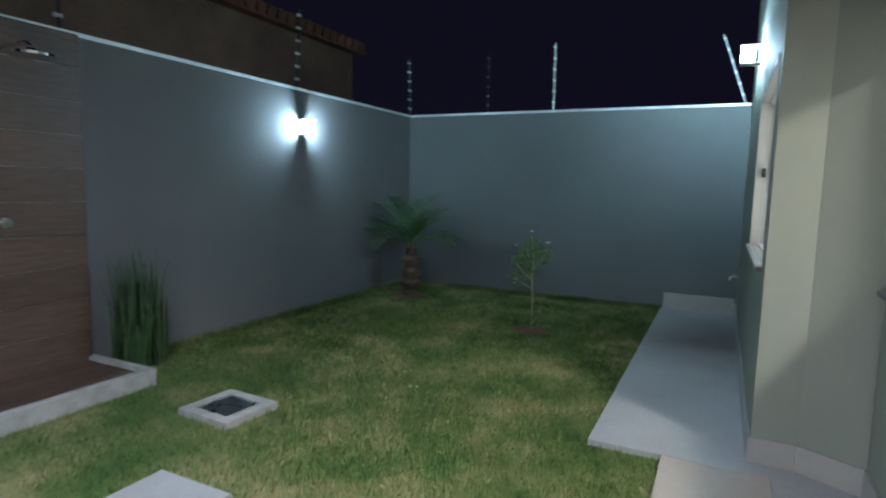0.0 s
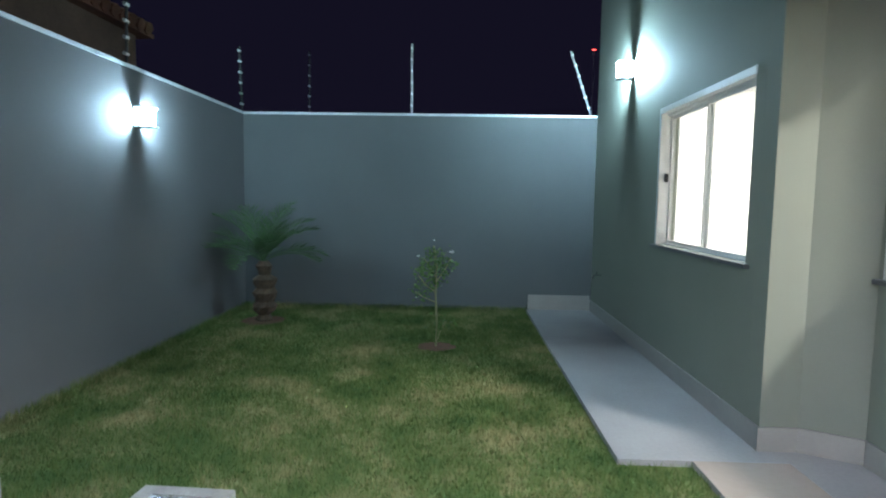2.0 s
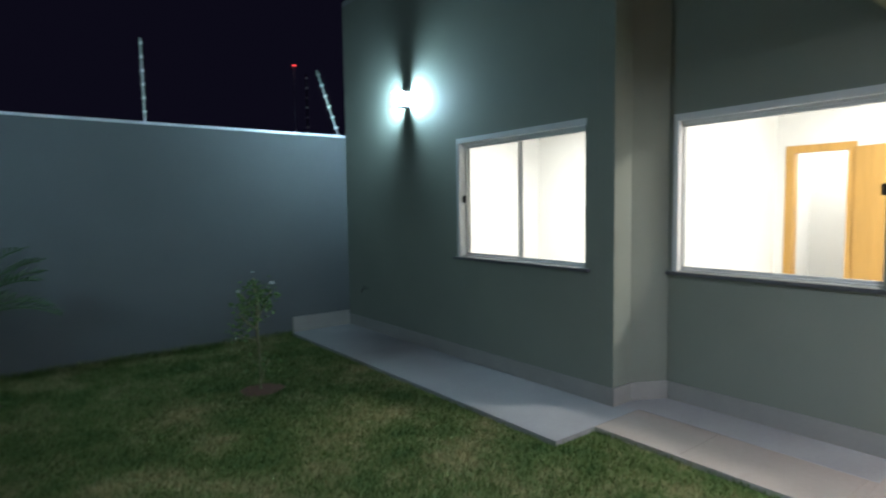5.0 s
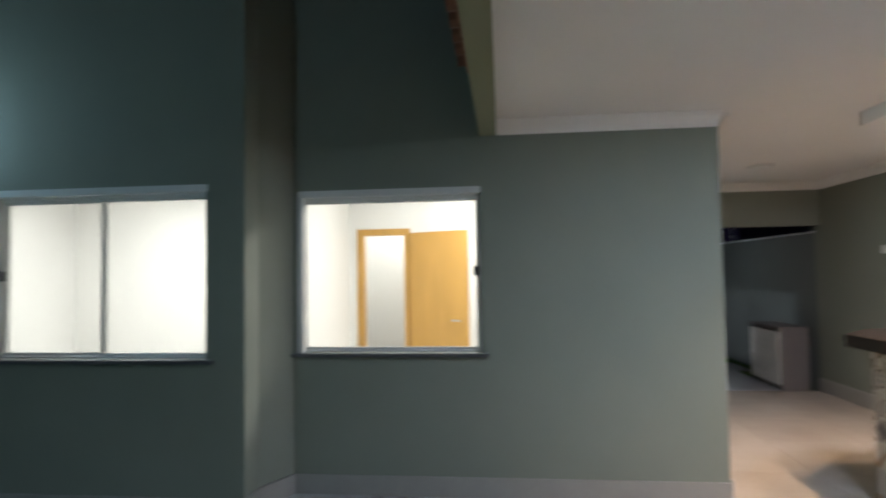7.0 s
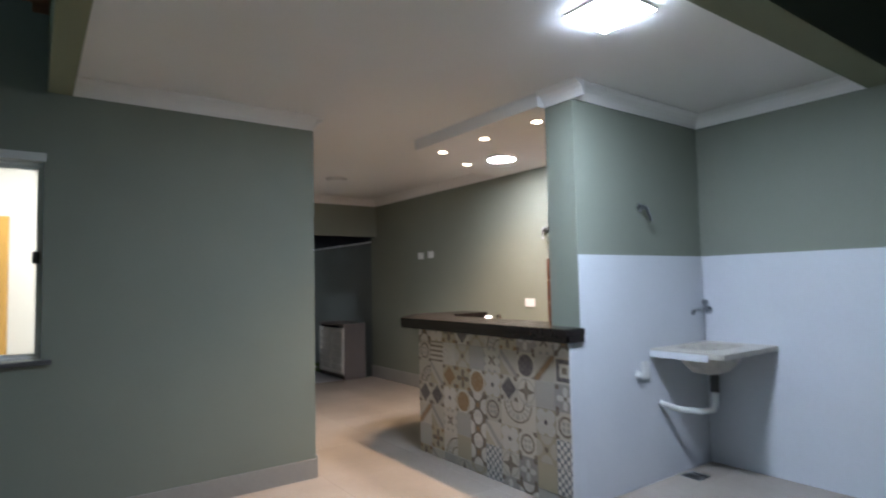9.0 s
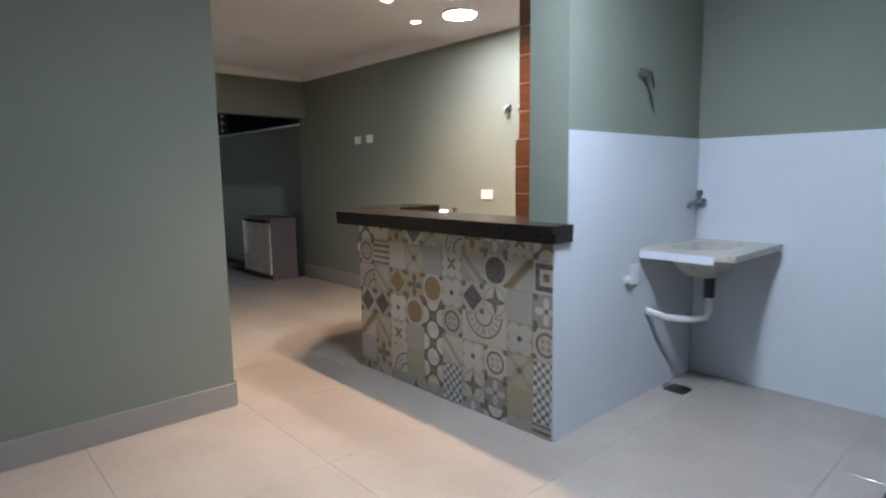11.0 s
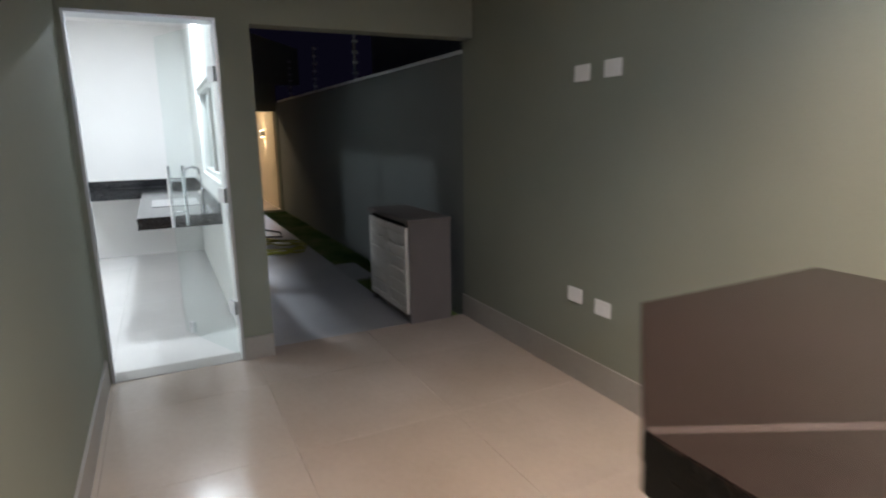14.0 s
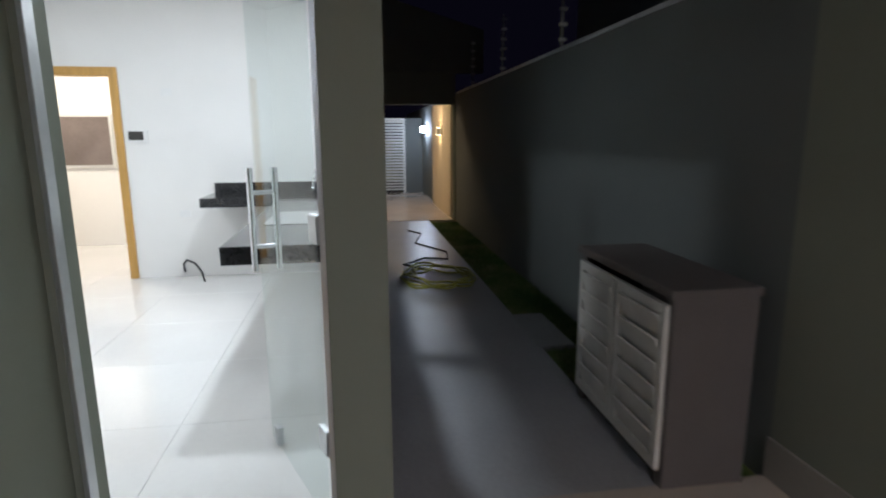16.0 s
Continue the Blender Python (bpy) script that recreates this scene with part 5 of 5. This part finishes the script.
for sgn in (-1, 1):
    lamp_spot((12.55, YS + 0.10, 1.42 + sgn * 0.08), 10, (1.0, 0.74, 0.42), 70, 0.4, 0.02, (0, 0, sgn))
# unseen warm fill lamp and glowing plate, added to brighten the front porch
lamp_area((12.5, -4.5, 2.38), 16, (1.0, 0.80, 0.55), 0.3, 0.3)
fl = thing("front_fill_light", (12.5, -4.5, 2.4), "unseen glowing plate added to brighten the front porch", "ceiling light")
part("diffuser", boxes((12.34, 12.66, -4.66, -4.34, 2.386, 2.399)), GLOW_SCONCE, fl)
gt = thing("front_gate", (16.0, -4.6, 0), "white metal front gate with horizontal slats", "gate")
part("gate_frame", boxes((16.0, 16.05, -5.17, -5.12, 0, 1.75), (16.0, 16.05, -4.0, -3.95, 0, 1.75), (16.0, 16.05, -5.12, -4.0, 1.70, 1.75)), ALU_W, gt)
for i in range(24):
    part("slat", boxes((16.0, 16.03, -5.12, -4.0, 0.06 + i * 0.069, 0.10 + i * 0.069)), ALU_W, gt)
structure("wall_street", PAINT_OUT, (16.0, 16.15, YS, -5.17, 0, 1.75), label="grey street wall beside the gate", category="wall")
lt = thing("street_lantern", (15.0, -5.46, 1.48), "lit cold white lantern on the front wall", "wall lamp")
bm = bmesh.new()
rod(bm, (15.0, YS + 0.08, 1.42), (15.0, YS + 0.08, 1.54), 0.05, 16)
part("diffuser", bm, GLOW_PANEL, lt)
part("back_plate", boxes((14.94, 15.06, YS + 0.001, YS + 0.02, 1.40, 1.56)), DARK_PLASTIC, lt)


# ---- patchwork tiles of the bar front ----
def pattern(name, kind, base, ink, ink2):
    """Printed cement tile: drawn in the tile's own coordinates."""
    m = bpy.data.materials.new(name)
    m.use_nodes = True
    nt = m.node_tree
    p = nt.nodes["Principled BSDF"]
    tc = nt.nodes.new("ShaderNodeTexCoord")
    sp = nt.nodes.new("ShaderNodeSeparateXYZ")
    nt.links.new(tc.outputs["Object"], sp.inputs[0])

    def f(op, a, b=None, c=None):
        n = nt.nodes.new("ShaderNodeMath")
        n.operation = op
        for i, v in enumerate((a, b, c)):
            if v is None:
                continue
            if isinstance(v, (int, float)):
                n.inputs[i].default_value = v
            else:
                nt.links.new(v, n.inputs[i])
        return n.outputs[0]

    S = 0.0825
    x, z = f("DIVIDE", sp.outputs[0], S), f("DIVIDE", sp.outputs[2], S)
    ax, az = f("ABSOLUTE", x), f("ABSOLUTE", z)

    def ring(cx, cz, r, w):
        d = f("SQRT", f("ADD", f("POWER", f("SUBTRACT", x, cx), 2), f("POWER", f("SUBTRACT", z, cz), 2)))
        return f("LESS_THAN", f("ABSOLUTE", f("SUBTRACT", d, r)), w)

    def disc(xx, zz, cx, cz, r):
        d = f("SQRT", f("ADD", f("POWER", f("SUBTRACT", xx, cx), 2), f("POWER", f("SUBTRACT", zz, cz), 2)))
        return f("LESS_THAN", d, r)

    mx = lambda a, b: f("MAXIMUM", a, b)
    zero = f("MULTIPLY", x, 0)
    k2 = zero
    if kind == "ring":
        k = mx(ring(0, 0, 0.68, 0.09), disc(ax, az, 0.95, 0.95, 0.3))
        k2 = disc(ax, az, 0.22, 0.22, 0.16)
    elif kind == "diamond":
        k = f("LESS_THAN", f("ADD", ax, az), 0.92)
        k2 = disc(ax, az, 0.85, 0.85, 0.22)
    elif kind == "check":
        k = f("GREATER_THAN", f("MULTIPLY", f("SINE", f("MULTIPLY", x, 10)), f("SINE", f("MULTIPLY", z, 10))), 0)
    elif kind == "arc":
        k = mx(ring(-1, -1, 1.55, 0.07), ring(-1, -1, 0.75, 0.07))
        k2 = f("MULTIPLY", ring(-1, -1, 1.15, 0.22), f("GREATER_THAN", f("SINE", f("MULTIPLY", f("ARCTAN2", f("ADD", z, 1), f("ADD", x, 1)), 18)), 0.1))
    elif kind == "flower":
        th = f("ARCTAN2", z, x)
        r = f("SQRT", f("ADD", f("POWER", x, 2), f("POWER", z, 2)))
        k = f("LESS_THAN", r, f("MULTIPLY", f("ABSOLUTE", f("COSINE", f("MULTIPLY", th, 2))), 0.85))
        k2 = mx(disc(x, z, 0, 0, 0.16), disc(ax, az, 0.82, 0.82, 0.2))
    elif kind == "dots":
        k = f("GREATER_THAN", f("MULTIPLY", f("COSINE", f("MULTIPLY", x, 15.7)), f("COSINE", f("MULTIPLY", z, 15.7))), 0.35)
    elif kind == "band":
        k = f("LESS_THAN", f("ABSOLUTE", f("ADD", x, z)), 0.26)
        k2 = f("LESS_THAN", f("ABSOLUTE", f("SUBTRACT", f("ABSOLUTE", f("ADD", x, z)), 0.36)), 0.05)
    elif kind == "back_band":
        k = f("LESS_THAN", f("ABSOLUTE", f("SUBTRACT", x, z)), 0.26)
        k2 = f("GREATER_THAN", f("SUBTRACT", x, z), 0.75)
    elif kind == "bloom":
        k = disc(ax, az, 0.46, 0.46, 0.52)
        k2 = f("LESS_THAN", f("ADD", ax, az), 0.24)
    elif kind == "sprig":
        k = mx(disc(ax, az, 0.95, 0.35, 0.2), disc(ax, az, 0.35, 0.95, 0.2))
        k2 = f("MULTIPLY", f("LESS_THAN", f("ABSOLUTE", f("SUBTRACT", ax, az)), 0.16), f("LESS_THAN", f("ADD", ax, az), 0.75))
    elif kind == "disc":
        k = disc(x, z, 0, 0, 0.86)
        k2 = disc(ax, az, 1, 1, 0.3)
    elif kind == "stripe":
        k = f("GREATER_THAN", f("SINE", f("MULTIPLY", z, 14)), 0.2)
    elif kind == "square":
        q = f("MAXIMUM", ax, az)
        k = f("LESS_THAN", f("ABSOLUTE", f("SUBTRACT", q, 0.66)), 0.16)
        k2 = f("LESS_THAN", q, 0.24)
    elif kind == "petal":
        k = mx(disc(ax, az, 1.0, 0.0, 0.62), disc(ax, az, 0.0, 1.0, 0.62))
        k2 = disc(ax, az, 0, 0, 0.2)
    elif kind == "star":
        k = mx(f("LESS_THAN", f("ADD", f("MULTIPLY", ax, 3.2), az), 0.95), f("LESS_THAN", f("ADD", f("MULTIPLY", az, 3.2), ax), 0.95))
        k2 = ring(0, 0, 0.92, 0.05)
    else:
        k = zero
    wear = nt.nodes.new("ShaderNodeTexNoise")
    geo = nt.nodes.new("ShaderNodeNewGeometry")
    nt.links.new(geo.outputs["Position"], wear.inputs[0])
    wear.inputs["Scale"].default_value, wear.inputs["Detail"].default_value = 45, 5
    wf = nt.nodes.new("ShaderNodeMapRange")
    wf.inputs[1].default_value, wf.inputs[2].default_value, wf.inputs[3].default_value, wf.inputs[4].default_value = 0.35, 0.62, 0.82, 1.0
    nt.links.new(wear.outputs[0], wf.inputs[0])

    def blend(fac, a, b):
        n = nt.nodes.new("ShaderNodeMix")
        n.data_type = "RGBA"
        nt.links.new(fac, n.inputs[0])
        for i, v in ((6, a), (7, b)):
            if isinstance(v, tuple):
                n.inputs[i].default_value = (*v, 1)
            else:
                nt.links.new(v, n.inputs[i])
        return n.outputs[2]

    c = blend(f("MULTIPLY", k, wf.outputs[0]), base, ink)
    c = blend(f("MULTIPLY", k2, wf.outputs[0]), c, ink2)
    oi = nt.nodes.new("ShaderNodeObjectInfo")
    mr = nt.nodes.new("ShaderNodeMapRange")
    mr.inputs[3].default_value, mr.inputs[4].default_value = 0.82, 1.12
    nt.links.new(oi.outputs["Random"], mr.inputs[0])
    hs_ = nt.nodes.new("ShaderNodeHueSaturation")
    nt.links.new(mr.outputs[0], hs_.inputs["Value"])
    nt.links.new(c, hs_.inputs["Color"])
    nt.links.new(hs_.outputs[0], p.inputs["Base Color"])
    p.inputs["Roughness"].default_value = 0.45
    return m


CRM, SAND, GRY = (0.42, 0.38, 0.32), (0.35, 0.30, 0.21), (0.27, 0.25, 0.23)
BRN, OCH, CHA, WHT = (0.13, 0.10, 0.075), (0.22, 0.125, 0.05), (0.07, 0.06, 0.065), (0.49, 0.46, 0.42)
PAT = {
    "r": pattern("tile_ring", "ring", CRM, BRN, GRY), "R": pattern("tile_ring_grey", "ring", GRY, WHT, CHA),
    "d": pattern("tile_diamond", "diamond", CRM, CHA, BRN), "D": pattern("tile_diamond_ochre", "diamond", SAND, OCH, BRN),
    "c": pattern("tile_check", "check", WHT, (0.10, 0.11, 0.13), CHA), "a": pattern("tile_arc", "arc", CRM, BRN, GRY),
    "f": pattern("tile_flower", "flower", GRY, WHT, BRN), "F": pattern("tile_flower_brown", "flower", SAND, BRN, OCH),
    "g": pattern("tile_dots", "dots", GRY, CRM, BRN), "h": pattern("tile_dots_cream", "dots", CRM, GRY, BRN), "b": pattern("tile_band", "band", SAND, GRY, BRN), "B": pattern("tile_band_ochre", "band", CRM, OCH, BRN),
    "o": pattern("tile_disc", "disc", CRM, CHA, BRN), "O": pattern("tile_disc_ochre", "disc", CRM, OCH, BRN), "s": pattern("tile_stripe", "stripe", CRM, BRN, GRY),
    "q": pattern("tile_square", "square", CRM, CHA, BRN), "p": pattern("tile_petal", "petal", BRN, WHT, OCH), "P": pattern("tile_petal_sand", "petal", SAND, CRM, BRN),
    "w": pattern("tile_bloom", "bloom", SAND, WHT, CHA), "k": pattern("tile_back_band", "back_band", CRM, GRY, SAND), "j": pattern("tile_sprig", "sprig", CRM, GRY, BRN),
    "x": pattern("tile_star", "star", CRM, BRN, GRY), "n": pattern("tile_plain_sand", "plain", SAND, GRY, BRN), "m": pattern("tile_plain_grey", "plain", (0.33, 0.31, 0.28), GRY, BRN),
}
# rows from the top down, from the corridor end towards the partition
ROWS = ["pwFdPaFfjp",
        "rshPmjkoBq",
        "akDFOwdxmf",
        "ddwOpraawr",
        "BkjmpkwrPc",
        "mFanpcxfnc",
        "FkmxPcfpms"]
TURNED = {(0, 5): 180, (3, 6): 90, (3, 7): 180}     # arcs that turn with the pattern
TS = 0.167
tile_meshes = {}


def tile_mesh(key, sx, sy, sz, bev, material):
    if key not in tile_meshes:
        bm = bmesh.new()
        box(bm, -sx / 2, sx / 2, -sy / 2, sy / 2, -sz / 2, sz / 2)
        bmesh.ops.bevel(bm, geom=bm.edges[:], offset=bev, segments=1, affect="EDGES")
        tile_meshes[key] = finish("tile", bm, material)
    return tile_meshes[key]


def cut_tile(ch, x0, x1, z0, z1):
    """A patchwork tile cut to x0..x1, z0..z1 about its own centre."""
    key = (ch, round(x0, 3), round(x1, 3), round(z0, 3), round(z1, 3))
    if key not in tile_meshes:
        bm = bmesh.new()
        box(bm, x0 + 0.0011, x1 - 0.0011, -0.005, 0.005, z0 + 0.0011, z1 - 0.0011)
        bmesh.ops.bevel(bm, geom=bm.edges[:], offset=0.001, segments=1, affect="EDGES")
        tile_meshes[key] = finish("tile", bm, PAT[ch])
    return tile_meshes[key]


base_wall = [c for c in bar.children if c.name.startswith("base_wall")][0]
for r, row in enumerate(ROWS):
    zc = 0.985 - r * TS
    za, zb = max(-TS / 2, 0.001 - zc), min(TS / 2, 0.988 - zc)
    for c, ch in enumerate(row):
        xc = 0.540 - TS / 2 - c * TS
        ob = new("tile", cut_tile(ch, max(-TS / 2, -1.084 - xc), TS / 2, za, zb))
        ob.parent = base_wall
        ob.rotation_euler = (0, radians(TURNED.get((r, c), 0)) if zb - za > TS - 0.001 else 0, 0)
        ob.location = Vector((xc, -4.0545, zc)) - where(base_wall)
    for c in range(2):
        ob = new("tile", cut_tile(row[(c * 3 + r + 4) % 10], -TS / 2, TS / 2, za, zb))
        ob.parent = base_wall
        ob.rotation_euler = (0, 0, radians(90))
        ob.location = Vector((0.5455, -4.06 - (c + 0.5) * TS, zc)) - where(base_wall)

# wood-look tiles of the barbecue column
core = [c for c in bbq.children if c.name.startswith("core")][0]
PH = 0.177
for i in range(15):
    z0 = 0.125 + (i - 1) * PH
    z1 = min(z0 + PH, CROWNZ - 0.003)
    z0 = max(z0, 0.0)
    low = z1 < 1.57
    xe = -0.205 if low else -0.235
    if z1 - z0 < 0.02:
        continue
    yo = -4.808 if low else -4.811
    ob = new("plank_tile", tile_mesh(("bw", round(z1 - z0, 3), low), xe + 0.838 - 0.003, 0.009, z1 - z0 - 0.004, 0.001, WOODTILE))
    ob.parent = core
    ob.location = Vector(((xe - 0.838) / 2, yo, (z0 + z1) / 2)) - where(core)
    ob = new("plank_tile", tile_mesh(("bs", round(z1 - z0, 3)), 0.009, 0.745, z1 - z0 - 0.004, 0.001, WOODTILE))
    ob.parent = core
    ob.location = Vector((xe + 0.0045, -5.188, (z0 + z1) / 2)) - where(core)

# shower planks
for i in range(10):
    for k in range(2):
        ob = new("plank_tile", tile_mesh(("sw",), 0.008, 0.755, 0.230, 0.001, WOODTILE_D))
        ob.parent = SHOWER_WALL
        ob.location = (XL + 0.0165, -0.732 - 0.3785 - k * 0.759, 0.06 + 0.117 + i * 0.234)
for i in range(4):
    ob = new("plank_tile", tile_mesh(("sf",), 0.142, 1.51, 0.006, 0.001, WOODTILE_D))
    ob.parent = SHOWER_FLOOR
    ob.location = (XL + 0.02 + 0.074 + i * 0.147, -1.53, 0.0635)


# floor tiles
def lay(parent, x0, x1, y0, y1, s, material, ox, oy, key, name="floor_tile"):
    xs = sorted({x0, x1, *[ox + i * s for i in range(-40, 60) if x0 + 0.01 < ox + i * s < x1 - 0.01]})
    ys = sorted({y0, y1, *[oy + i * s for i in range(-40, 60) if y0 + 0.01 < oy + i * s < y1 - 0.01]})
    for a, b in zip(xs, xs[1:]):
        for c, d in zip(ys, ys[1:]):
            ob = new(name, tile_mesh((key, round(b - a, 3), round(d - c, 3)), b - a - 0.0016, d - c - 0.0016, 0.008, 0.0006, material))
            ob.parent = parent
            ob.location = ((a + b) / 2, (c + d) / 2, -0.004)


porch = bpy.data.objects["floor_porch_base"]
lay(porch, -2.30, XB, YS, -1.60, 0.8, PORCELAIN, 0.30, -3.95, "porch")
lay(porch, -0.42, 0.088, -1.60, -0.157, 0.8, PORCELAIN, 0.30, -3.95, "porch")
lay(porch, XB, XE, YS, YN, 0.8, PORCELAIN, 0.30, -3.95, "porch")
lay(porch, XE, XE + 0.15, YS, OP1, 0.8, PORCELAIN, 0.30, -3.95, "porch")
kfloor = bpy.data.objects["floor_kitchen_base"]
lay(kfloor, XE + 0.15, KX1, KY0, KY1, 0.8, KPORC, XE + 0.15, KY0, "kit")
lay(kfloor, KX1, KX1 + 0.12, FD0, FD1, 0.8, KPORC, XE + 0.15, KY0, "kit")
lay(kfloor, KX1 + 0.12, KX1 + 1.9, -2.6, 0.2, 0.8, KPORC, XE + 0.15, KY0, "kit")
